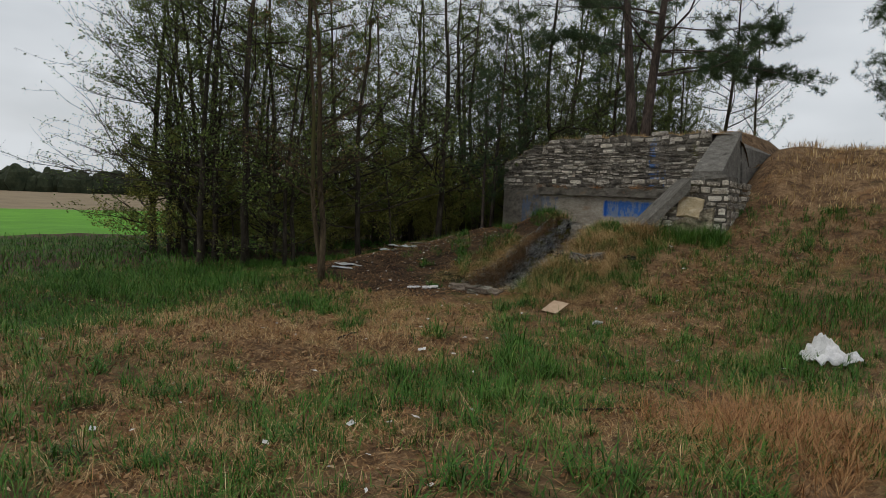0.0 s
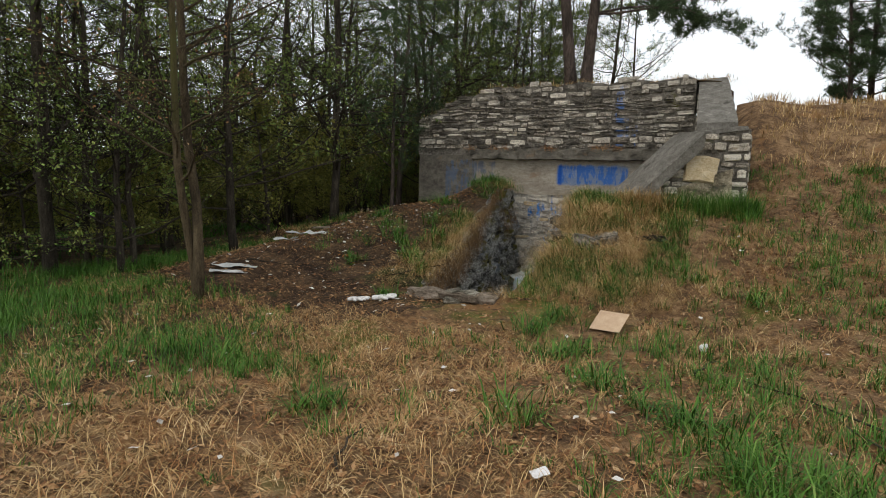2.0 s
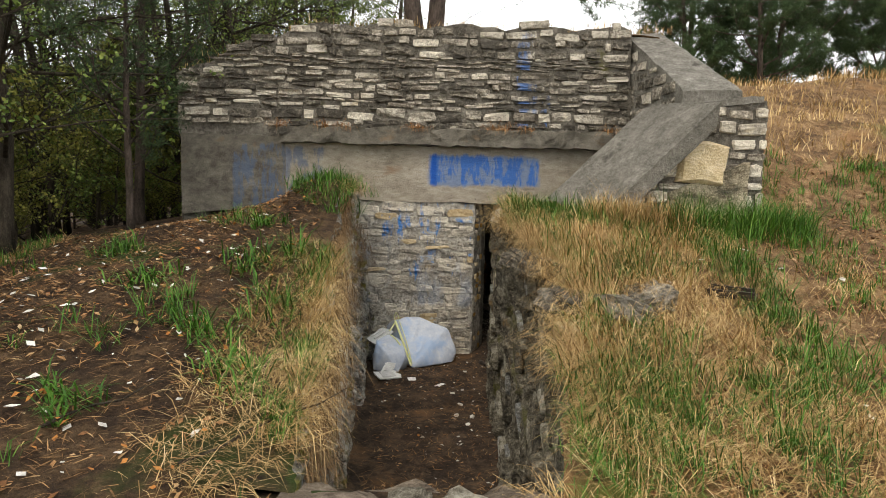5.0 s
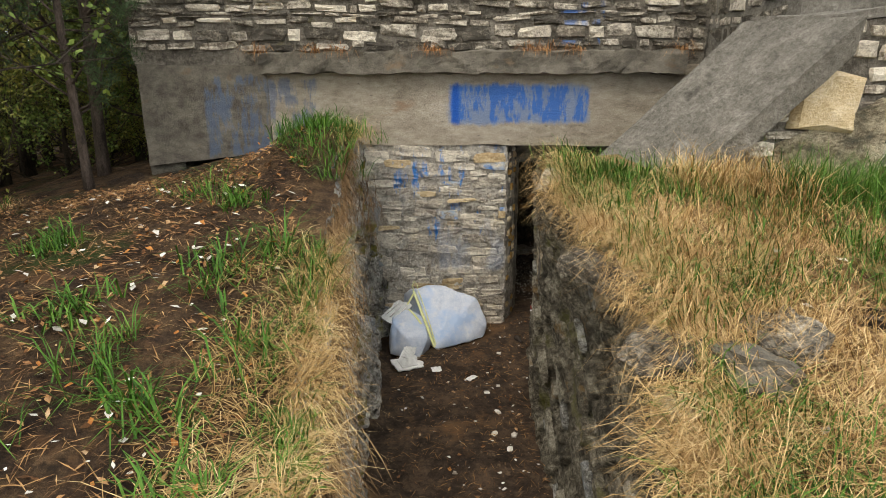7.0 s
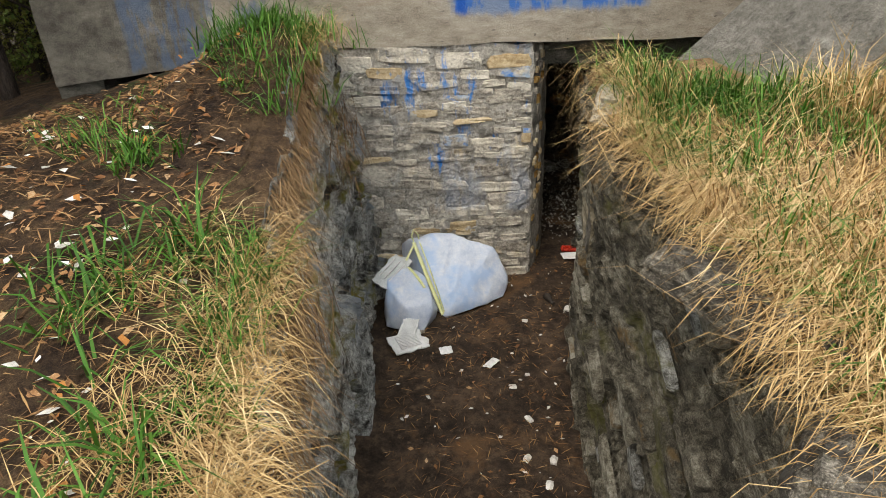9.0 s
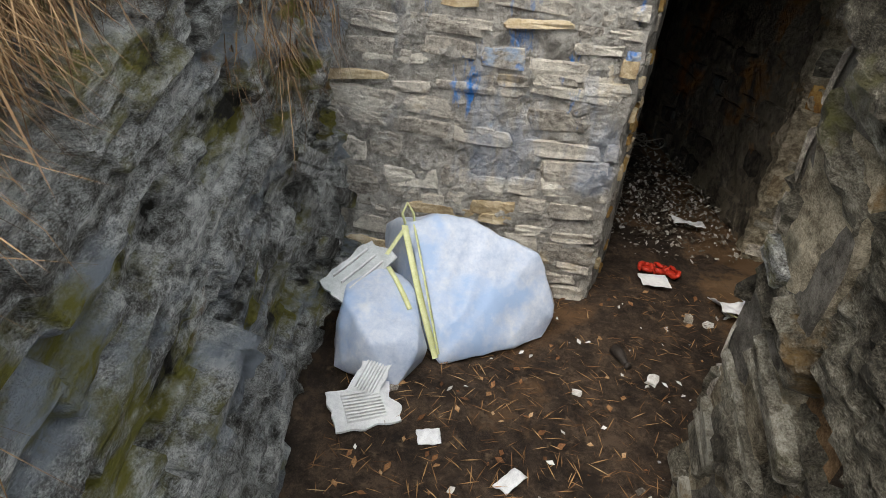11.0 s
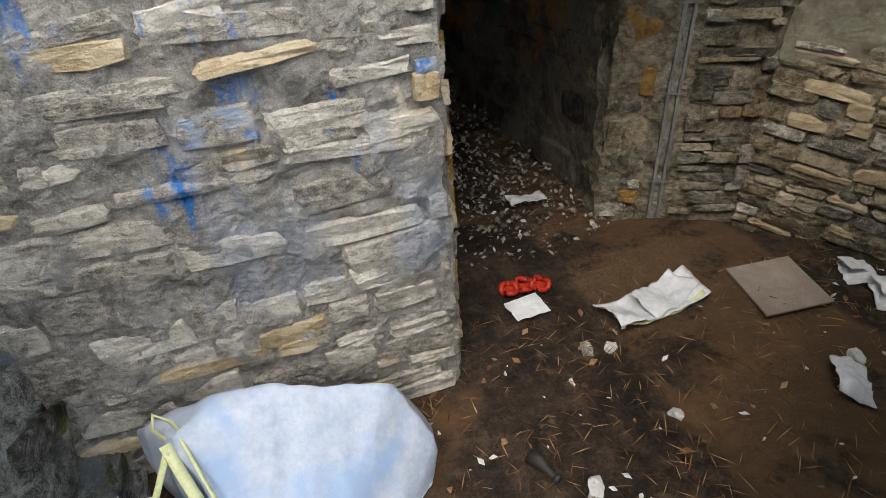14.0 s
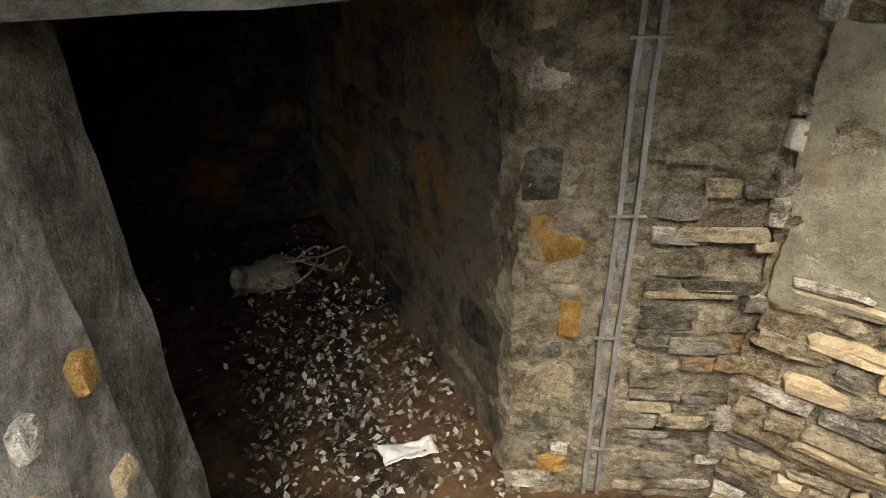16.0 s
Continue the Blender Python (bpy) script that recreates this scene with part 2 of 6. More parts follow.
# grey mortar darkened to carry the shade on the wall end facing the doorway
M_jamb = surface("shaded_jamb_mortar", [(0.3, (0.148, 0.135, 0.118)), (0.5, (0.321, 0.296, 0.255)), (0.7, (0.543, 0.506, 0.439))], 5, 70, 0.9, 0.02, 0.95, spots=[((0.07, 0.06, 0.05), 3.0, 0.56), ((0.30, 0.20, 0.09), 4.0, 0.62)])
M_court = surface("ochre_grey_joint_mortar", [(0.25, (0.098, 0.078, 0.052)), (0.44, (0.286, 0.240, 0.169)), (0.58, (0.520, 0.448, 0.325)), (0.76, (0.806, 0.715, 0.546))], 5, 45, 1.0, 0.045, 0.95, squash=(1, 1, 1.4), spots=[((0.38, 0.20, 0.055), 2.2, 0.60), ((0.12, 0.115, 0.085), 2.6, 0.57), ((0.05, 0.043, 0.034), 6.0, 0.62)])
M_plaster = surface("olive_grey_mortar_render", [(0.28, (0.21, 0.19, 0.135)), (0.5, (0.37, 0.34, 0.25)), (0.72, (0.50, 0.465, 0.36))], 4, 70, 0.9, 0.015, 0.95, spots=[((0.36, 0.22, 0.07), 2.2, 0.62), ((0.13, 0.125, 0.075), 3.0, 0.6)])
# inner stone: the room's gloom is put into the dark base colour
M_inside = surface("darkened_inner_stone", [(0.3, (0.027, 0.023, 0.019)), (0.5, (0.088, 0.076, 0.060)), (0.72, (0.207, 0.176, 0.129))], 4, 40, 1.0, 0.03, 0.9, vary=0.3, spots=[((0.36, 0.17, 0.04), 1.4, 0.56), ((0.12, 0.145, 0.155), 1.9, 0.62)])
M_grass = surface("green_grass", [(0.1, (0.020, 0.064, 0.008)), (0.45, (0.046, 0.137, 0.014)), (0.75, (0.094, 0.209, 0.030)), (0.95, (0.220, 0.285, 0.077))], 1.5, 20, 0, 0, 0.55, vary=0.55, island=True)
M_straw = surface("dry_straw_grass", [(0.1, (0.161, 0.091, 0.031)), (0.4, (0.400, 0.252, 0.106)), (0.7, (0.632, 0.451, 0.222)), (0.95, (0.801, 0.645, 0.388))], 1.5, 20, 0, 0, 0.7, vary=0.55, island=True)
M_reddry = surface("red_brown_dead_grass", [(0.1, (0.144, 0.056, 0.017)), (0.45, (0.329, 0.154, 0.059)), (0.8, (0.536, 0.314, 0.140))], 1.5, 20, 0, 0, 0.7, vary=0.5, island=True)
M_root = surface("brown_hanging_root", [(0.1, (0.045, 0.024, 0.011)), (0.45, (0.155, 0.090, 0.042)), (0.8, (0.34, 0.22, 0.115))], 1.5, 20, 0, 0, 0.75, vary=0.55, island=True)
M_leaf = surface("dead_oak_leaf", [(0.15, (0.082, 0.036, 0.014)), (0.45, (0.209, 0.093, 0.036)), (0.7, (0.378, 0.211, 0.096)), (0.92, (0.495, 0.354, 0.212))], 4, 40, 0.3, 0.005, 0.7, vary=0.6, island=True)
M_needle = surface("fallen_pine_needles", [(0.15, (0.068, 0.034, 0.016)), (0.45, (0.204, 0.106, 0.045)), (0.75, (0.420, 0.238, 0.101)), (0.95, (0.588, 0.406, 0.208))], 3, 30, 0, 0, 0.75, vary=0.6, island=True)
M_debris = surface("dirty_plaster_debris", [(0.2, (0.10, 0.085, 0.065)), (0.55, (0.24, 0.21, 0.17)), (0.85, (0.55, 0.52, 0.47))], 5, 60, 0.5, 0.006, 0.9, vary=0.6, island=True)
M_chip = surface("white_plaster_chip", [(0.2, (0.30, 0.28, 0.25)), (0.5, (0.62, 0.60, 0.56)), (0.8, (0.80, 0.79, 0.77))], 5, 60, 0.5, 0.006, 0.85, vary=0.5, island=True)
M_bark = surface("dark_tree_bark", [(0.28, (0.018, 0.015, 0.011)), (0.5, (0.050, 0.040, 0.029)), (0.75, (0.11, 0.092, 0.07))], 4, 40, 1.0, 0.02, 0.95, squash=(1, 1, 0.25), spots=[((0.045, 0.05, 0.028), 1.5, 0.60)])
M_barkbrown = surface("mossy_brown_bark", [(0.28, (0.03, 0.022, 0.013)), (0.5, (0.085, 0.062, 0.036)), (0.75, (0.16, 0.125, 0.075))], 4, 40, 1.0, 0.02, 0.95, squash=(1, 1, 0.25), spots=[((0.09, 0.085, 0.03), 1.5, 0.56)])
M_pinebark = surface("grey_pine_bark", [(0.28, (0.03, 0.024, 0.02)), (0.5, (0.085, 0.066, 0.055)), (0.75, (0.17, 0.13, 0.11))], 4, 30, 1.0, 0.03, 0.95, squash=(1, 1, 0.3))
M_spring = surface("young_spring_leaf", [(0.1, (0.046, 0.080, 0.016)), (0.5, (0.116, 0.177, 0.035)), (0.9, (0.246, 0.290, 0.072))], 1.2, 15, 0, 0, 0.6, vary=0.6, island=True)
M_yellow = surface("yellow_green_leaf", [(0.1, (0.069, 0.083, 0.018)), (0.5, (0.175, 0.188, 0.035)), (0.9, (0.325, 0.300, 0.075))], 1.2, 15, 0, 0, 0.6, vary=0.6, island=True)
M_pine = surface("pine_needle_tuft", [(0.1, (0.021, 0.045, 0.020)), (0.5, (0.049, 0.091, 0.036)), (0.9, (0.105, 0.154, 0.063))], 1.2, 15, 0, 0, 0.65, vary=0.5, island=True)
M_plastic = surface("white_plastic_film", [(0.25, (0.372, 0.446, 0.577)), (0.5, (0.502, 0.558, 0.660)), (0.75, (0.632, 0.660, 0.716))], 1.6, 9, 0.25, 0.010, 0.28, spots=[((0.36, 0.48, 0.68), 1.7, 0.54), ((0.70, 0.71, 0.73), 2.7, 0.60)])
M_ribbon = surface("pale_yellow_ribbon", [(0.3, (0.60, 0.62, 0.28)), (0.7, (0.78, 0.78, 0.45))], 6, 40, 0.2, 0.005, 0.45)
M_foam = surface("white_polystyrene", [(0.25, (0.52, 0.52, 0.52)), (0.55, (0.72, 0.72, 0.71)), (0.8, (0.84, 0.84, 0.83))], 6, 120, 0.5, 0.004, 0.8, spots=[((0.30, 0.27, 0.23), 5, 0.66)])
M_tissue = surface("soiled_white_tissue", [(0.25, (0.55, 0.55, 0.56)), (0.55, (0.74, 0.74, 0.74)), (0.8, (0.84, 0.84, 0.83))], 6, 60, 0.4, 0.006, 0.85, spots=[((0.66, 0.66, 0.36), 3.5, 0.64)])
M_red = surface("red_moulded_plastic", [(0.3, (0.34, 0.022, 0.012)), (0.7, (0.58, 0.05, 0.025))], 6, 50, 0.15, 0.004, 0.4, spots=[((0.10, 0.04, 0.03), 9, 0.66)])
M_card = surface("tan_cardboard", [(0.3, (0.42, 0.29, 0.19)), (0.6, (0.52, 0.38, 0.26)), (0.8, (0.58, 0.44, 0.31))], 3, 90, 0.2, 0.002, 0.85)
M_tile = surface("grey_brown_floor_tile", [(0.3, (0.22, 0.175, 0.14)), (0.6, (0.30, 0.24, 0.195)), (0.8, (0.38, 0.315, 0.26))], 3, 90, 0.2, 0.002, 0.55)
M_steel = surface("galvanised_weathered_steel", [(0.3, (0.16, 0.155, 0.145)), (0.6, (0.27, 0.265, 0.25)), (0.8, (0.36, 0.35, 0.33))], 5, 60, 0.3, 0.004, 0.6, metal=0.35, spots=[((0.20, 0.10, 0.05), 6, 0.68)])
M_dark = surface("black_brown_plastic", [(0.3, (0.018, 0.014, 0.012)), (0.6, (0.045, 0.036, 0.03)), (0.8, (0.09, 0.075, 0.06))], 5, 50, 0.3, 0.004, 0.5)
M_glove = surface("white_cotton_glove", [(0.3, (0.52, 0.51, 0.50)), (0.6, (0.72, 0.71, 0.70)), (0.8, (0.82, 0.81, 0.80))], 7, 120, 0.5, 0.003, 0.9, spots=[((0.36, 0.33, 0.28), 9, 0.64)])
M_greysheet = surface("grey_white_plastic_sheet", [(0.3, (0.36, 0.38, 0.37)), (0.6, (0.55, 0.57, 0.56)), (0.8, (0.68, 0.69, 0.68))], 3, 40, 0.3, 0.006, 0.5, spots=[((0.20, 0.20, 0.17), 3.5, 0.62)])
M_wood = surface("crumbling_brown_masonry", [(0.28, (0.070, 0.054, 0.040)), (0.5, (0.175, 0.138, 0.104)), (0.75, (0.35, 0.29, 0.23))], 5, 45, 1.0, 0.02, 0.95, squash=(0.6, 1, 1), spots=[((0.037, 0.027, 0.020), 4, 0.60)])
M_orange = surface("orange_brick_chip", [(0.3, (0.30, 0.11, 0.03)), (0.7, (0.50, 0.22, 0.06))], 7, 50, 0.4, 0.004, 0.9)
M_woods = surface("far_woods", [(0.3, (0.02, 0.03, 0.016)), (0.6, (0.045, 0.055, 0.03)), (0.8, (0.075, 0.08, 0.05))], 0.2, 2, 0, 0, 0.95)
M_field = surface("spring_crop_field", [(0.3, (0.07, 0.22, 0.012)), (0.6, (0.11, 0.32, 0.02)), (0.8, (0.16, 0.38, 0.035))], 0.05, 3, 0.3, 0.05, 0.9)
M_fallow = surface("bare_ploughed_field", [(0.3, (0.20, 0.15, 0.09)), (0.7, (0.30, 0.23, 0.14))], 0.08, 3, 0.3, 0.05, 0.95)


# ---- mesh helpers ----
def put(name, verts, faces, material, parent=None, smooth=False, label=""):
    me = bpy.data.meshes.new(name)
    me.from_pydata([tuple(v) for v in verts], [], [tuple(f) for f in faces])
    me.materials.append(material)
    if smooth:
        me.polygons.foreach_set("use_smooth", [True] * len(me.polygons))
    me.update()
    ob = new(name, me)
    if parent:
        ob.parent = parent
    if label:
        ob["label"] = label
    return ob


def empty(name, label, category, group="", kind="", at=(0, 0, 0)):
    ob = new(name)
    ob.empty_display_size = 0.1
    ob.location = at
    return tagged(ob, label, category, group, kind)


def wobble(p, amp, size=4.0):
    if not amp:
        return Vector(p)
    return Vector(p) + amp * noise.noise_vector(Vector(p) * size) + 0.4 * amp * noise.noise_vector(Vector(p) * size * 3.7)


def hexa_data(c, n, amp, size=4.0):
    """Six subdivided faces of a box with the corners c (4 below, 4 above, each ring turning left), roughened."""
    c = [Vector(v) for v in c]
    verts, faces, seen = [], [], {}

    def at(u, v, w):
        lo = c[0].lerp(c[1], u).lerp(c[3].lerp(c[2], u), v)
        hi = c[4].lerp(c[5], u).lerp(c[7].lerp(c[6], u), v)
        return lo.lerp(hi, w)

    def idx(i, j, k):
        key = (i, j, k)
        if key not in seen:
            seen[key] = len(verts)
            verts.append(wobble(at(i / n[0], j / n[1], k / n[2]), amp, size))
        return seen[key]

    for i in range(n[0]):
        for j in range(n[1]):
            faces.append((idx(i, j, 0), idx(i, j + 1, 0), idx(i + 1, j + 1, 0), idx(i + 1, j, 0)))
            faces.append((idx(i, j, n[2]), idx(i + 1, j, n[2]), idx(i + 1, j + 1, n[2]), idx(i, j + 1, n[2])))
    for i in range(n[0]):
        for k in range(n[2]):
            faces.append((idx(i, 0, k), idx(i + 1, 0, k), idx(i + 1, 0, k + 1), idx(i, 0, k + 1)))
            faces.append((idx(i, n[1], k), idx(i, n[1], k + 1), idx(i + 1, n[1], k + 1), idx(i + 1, n[1], k)))
    for j in range(n[1]):
        for k in range(n[2]):
            faces.append((idx(0, j, k), idx(0, j, k + 1), idx(0, j + 1, k + 1), idx(0, j + 1, k)))
            faces.append((idx(n[0], j, k), idx(n[0], j + 1, k), idx(n[0], j + 1, k + 1), idx(n[0], j, k + 1)))
    return verts, faces


def hexa(name, c, material, parent=None, n=(8, 3, 4), amp=0.012, size=4.0, smooth=False, label=""):
    v, f = hexa_data(c, n, amp, size)
    return put(name, v, f, material, parent, smooth, label)


def block(x0, x1, y0, y1, z0, z1):
    return [(x0, y0, z0), (x1, y0, z0), (x1, y1, z0), (x0, y1, z0), (x0, y0, z1), (x1, y0, z1), (x1, y1, z1), (x0, y1, z1)]


def tube(path, radii, sides=6, cap=True):
    """A tapered tube along a path."""
    verts, faces = [], []
    path = [Vector(p) for p in path]
    for i, p in enumerate(path):
        d = (path[min(i + 1, len(path) - 1)] - path[max(i - 1, 0)]).normalized()
        a = d.orthogonal().normalized()
        b = d.cross(a)
        for s in range(sides):
            t = 2 * math.pi * s / sides
            verts.append(p + radii[i] * (math.cos(t) * a + math.sin(t) * b))
    for i in range(len(path) - 1):
        for s in range(sides):
            q = (s + 1) % sides
            faces.append((i * sides + s, i * sides + q, (i + 1) * sides + q, (i + 1) * sides + s))
    if cap:
        faces.append(tuple(range(sides))[::-1])
        faces.append(tuple((len(path) - 1) * sides + s for s in range(sides)))
    return verts, faces


def join(*data):
    verts, faces = [], []
    for v, f in data:
        k = len(verts)
        verts += list(v)
        faces += [tuple(i + k for i in g) for g in f]
    return verts, faces


# a pool of hewn stones, 1 x 1 in their face and 1 deep, shared by all stone walls
def stone_data(rng):
    ring = []
    for sx, sy in ((-0.5, -0.5), (0.0, -0.5), (0.5, -0.5), (0.5, 0.0), (0.5, 0.5), (0.0, 0.5), (-0.5, 0.5), (-0.5, 0.0)):
        corner = 0.10 if sx and sy else 0.04
        ring.append((sx - math.copysign(rng.uniform(0, corner), sx) * (sx != 0) + rng.uniform(-0.12, 0.12) * (sx == 0), sy - math.copysign(rng.uniform(0, 1.6 * corner), sy) * (sy != 0) + rng.uniform(-0.10, 0.10) * (sy == 0)))
    verts = [(x, -1.0, y) for x, y in ring]
    verts += [(x * 0.985, -0.15 + rng.uniform(-0.2, 0.1), y * 0.97) for x, y in ring]
    verts += [(x * rng.uniform(0.86, 0.96), 0.3 + rng.uniform(-0.25, 0.25), y * rng.uniform(0.74, 0.93)) for x, y in ring]
    verts += [(rng.uniform(-0.2, 0.2), 0.35 + rng.uniform(-0.2, 0.2), rng.uniform(-0.2, 0.2))]
    faces = []
    for r in (0, 8):
        for i in range(8):
            j = (i + 1) % 8
            faces.append((r + i, r + j, r + 8 + j, r + 8 + i))
    faces += [(16 + i, 16 + (i + 1) % 8, 24) for i in range(8)]
    # the face looks along -y
    return [(x, -y, z) for x, y, z in verts], faces


stone_rng = random.Random(5)
STONES = {}


def stone_mesh(material):
    if material.name not in STONES:
        pool = []
        for _ in range(14):
            me = bpy.data.meshes.new("stone")
            v, f = stone_data(stone_rng)
            me.from_pydata(v, [], f)
            me.materials.append(material)
            me.update()
            pool.append(me)
        STONES[material.name] = pool
    return stone_rng.choice(STONES[material.name])


def lay_stones(parent, origin, along, length, height, choose, course=(0.09, 0.16), width=(0.18, 0.42), proud=0.03, gap=0.012, low=0.0, tilt=0.0, lean=0.0, skip=None, limit=300, ragged=0.018):
    """Courses of single stones on a wall's face. origin: the face's lower left corner; along: its direction; height(u): its top."""
    a = Vector(along).normalized()
    outward = a.cross(Vector((0, 0, 1)))
    z, count = low, 0
    top = max(height(length * i / 12) for i in range(13))
    while z < top:
        h = stone_rng.uniform(*course)
        u = -stone_rng.uniform(0, 0.15)
        while u < length:
            w = stone_rng.uniform(*width)
            mid = u + w / 2
            half = min(u + w, length) - max(u, 0)
            if half > 0.06:
                mid = max(u, 0) + half / 2
                zz = z + h / 2 + stone_rng.uniform(-ragged, ragged) + tilt * mid
                if zz < height(mid) - 0.02 and not (skip and skip(mid, zz)) and count < limit:
                    ob = new("stone", stone_mesh(choose(mid, zz)))
                    turn = Matrix((a, -outward, (0, 0, 1))).transposed().to_4x4()
                    place = Vector(origin) + a * mid + Vector((0, 0, zz)) - outward * (lean * zz)
                    ob.matrix_world = Matrix.Translation(place) @ turn @ Matrix.Rotation(stone_rng.uniform(-0.05, 0.05) * (ragged / 0.018) - math.atan(tilt), 4, "Y") @ Matrix.Diagonal((half - gap, proud * stone_rng.uniform(0.7, 1.5), h * stone_rng.uniform(0.84, 1.06) - gap, 1))
                    ob.parent = parent
                    ob.matrix_parent_inverse = parent.matrix_world.inverted()
                    count += 1
            u += w
        z += h
    return count


# ---- the lie of the land ----
def step(a, b, t):
    """Smooth step from 0 at a to 1 at b."""
    t = min(1.0, max(0.0, (t - a) / (b - a)))
    return t * t * (3 - 2 * t)


def left_x(y):
    """Face of the trench's left wall."""
    return 0.13 + 0.088 * max(0.0, -y - 0.9)


def right_lean(y):
    """How far the trench's right wall leans back for each metre of height."""
    return 0.24 * step(-1.5, -3.4, y)


def court_x(y):
    """Face of the forecourt's right wall: it slants out from the corner, then runs forward to the wing."""
    return 2.99 + 0.93 * (0.5 - y) if y > -0.3 else 3.734 + 0.10 * (-0.3 - y)


def pit_floor(x, y):
    """Floor of the trench, rising to its lip, and of the bunker."""
    z = 0.40 * step(-3.3, -4.9, y) + 0.012 * math.sin(5 * x + 2 * y) + 0.01 * math.sin(9 * y - 4 * x)
    if y < -4.9:
        z = 0.75
    return z


def in_pit(x, y, grow=0.0):
    """Whether a place lies in the trench, the forecourt or under the bunker."""
    if -4.95 - 0.3 * grow < y <= 0 and left_x(y) - 3.3 * grow < x < 1.47 + grow + right_lean(y) * 1.5:
        return True
    if -1.28 - grow < y <= 0.6 and 1.0 < x < court_x(y) + grow:
        return True
    return y > -0.12 and y < 6.0 and -2.2 < x < 3.75


def hill(x, y):
    """The open ground, without the pit."""
    f = 0.60 + 0.29 * (math.log1p(math.exp(min(40.0, 3 * (y + 5.85)))) / 3)
    f = min(f, 3.6)
    f += 0.17 * max(0.0, min(y, 5.0) + 1.5)
    f = min(f, 3.9 + 0.1 * (f - 3.9)) if f > 3.9 else f
    right = f + 0.2 * math.exp(-((x - 1.9) / 1.0) ** 2 - ((y + 2.6) / 1.2) ** 2) + 0.05 * max(0.0, min(x, 12) - 3.5) * step(-30, -2, -abs(y + 6))
    low = min(f, 1.85 + 0.1 * (f - 1.85)) if f > 1.85 else f
    side = math.exp(-((min(x, -0.3) + 0.3) / (3.4 + 1.8 * step(-4, 1, y))) ** 2)
    left = 0.6 + (low - 0.6 - 0.13 * step(0, -1.5, x)) * side - 0.5 * step(-5, -22, x) - 2.2 * step(-18, -70, x)
    k = step(0.2, 1.3, x)
    z = left * (1 - k) + right * k
    z += 0.26 * math.exp(-((x + 0.45) / 0.55) ** 2 - ((y + 0.75) / 0.6) ** 2) + 0.12 * math.exp(-((x + 1.2) / 0.9) ** 2 - ((y + 0.2) / 0.8) ** 2)
    z -= 0.12 * math.exp(-((x - 0.2) / 0.7) ** 2 - ((y + 3.7) / 0.9) ** 2)
    z += 0.05 * math.sin(1.3 * x + 0.4) * math.sin(1.1 * y + 1.0) + 0.025 * math.sin(3.1 * x + y) * math.sin(2.7 * y - x)
    z -= 0.17 * math.exp(-((x - 1.0) / 1.0) ** 2 - ((y + 5.1) / 0.55) ** 2)
    z += 0.36 * math.exp(-((x + 2.1) / 1.25) ** 2 - ((y + 5.0) / 2.2) ** 2) * step(-0.2, -1.1, x)
    z += 0.46 * math.exp(-((x - 4.3) / 0.55) ** 2 - ((y - 1.2) / 1.5) ** 2)
    far = math.hypot(x, y)
    return z - 0.6 * step(40, 160, far) * (0 if x < -10 else 1)
# ---- the ground, one sheet to the horizon ----
def axis_lines(lo, hi, fine, far):
    mid = list(np.arange(lo, hi + 1e-6, fine))
    out, gap, p = [], fine, hi
    while p < far:
        gap *= 1.28
        p += gap
        out.append(p)
    low, gap, p = [], fine, lo
    while p > -far:
        gap *= 1.28
        p -= gap
        low.append(p)
    return low[::-1] + mid + out


def ground_z(x, y):
    return pit_floor(x, y) if in_pit(x, y, 0.10) else hill(x, y)


gx, gy = axis_lines(-5.0, 8.0, 0.10, 900), axis_lines(-14.0, 1.2, 0.10, 900)
gverts = []
for y in gy:
    for x in gx:
        z = ground_z(x, y)
        if abs(x) < 12 and abs(y) < 16:
            z += 0.03 * noise.noise(Vector((x * 2.3, y * 2.3, 0))) + 0.012 * noise.noise(Vector((x * 9, y * 9, 3)))
        gverts.append((x, y, z))
nx = len(gx)
gfaces = [(j * nx + i, j * nx + i + 1, (j + 1) * nx + i + 1, (j + 1) * nx + i) for j in range(len(gy) - 1) for i in range(nx - 1)]
ground = tagged(put("ground", gverts, gfaces, M_soil, smooth=True), "needle-strewn earth bank with dry grass and moss", "ground", kind="structure")
ground.data.materials.append(M_dirt)
ground.data.materials.append(M_field)
ground.data.materials.append(M_fallow)
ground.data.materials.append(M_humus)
for poly in ground.data.polygons:
    c = poly.center
    if in_pit(c.x, c.y, 0.05) and c.z < 0.7:
        poly.material_index = 1
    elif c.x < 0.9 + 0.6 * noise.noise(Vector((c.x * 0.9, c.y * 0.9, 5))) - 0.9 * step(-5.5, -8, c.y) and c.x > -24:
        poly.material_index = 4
    elif c.x < -24 and c.x > -110:
        poly.material_index = 2
    elif c.x <= -110:
        poly.material_index = 3

# ---- the bunker ----
TOP = 4.12


def crest(u):
    """Top of the stone parapet along the front, from its left end at x = -2.45."""
    x = u - 2.45
    return TOP - 0.66 * max(0.0, (-x - 0.4) / 2.05) ** 1.7 + 0.03 * math.sin(7 * x) + 0.02 * math.sin(17 * x + 1)


bunker = empty("wall_bunker_front", "weathered concrete and rubble stone bunker front", "bunker wall", kind="structure")
hexa("core", block(-2.44, 3.2, 0.10, 0.42, 2.70, 3.42), M_mortar_dark, bunker, (30, 2, 6), 0.02)
v, f = [], []
for i in range(41):
    u = 5.62 * i / 40
    x = u - 2.44
    for yy, zz in ((0.10, 3.40), (0.10, crest(u) - 0.03), (0.44, crest(u) - 0.03), (0.44, 3.40)):
        v.append(wobble((x, yy, zz), 0.02))
for i in range(40):
    for k in range(4):
        v0, v1 = i * 4 + k, i * 4 + (k + 1) % 4
        f.append((v0, v0 + 4, v1 + 4, v1))
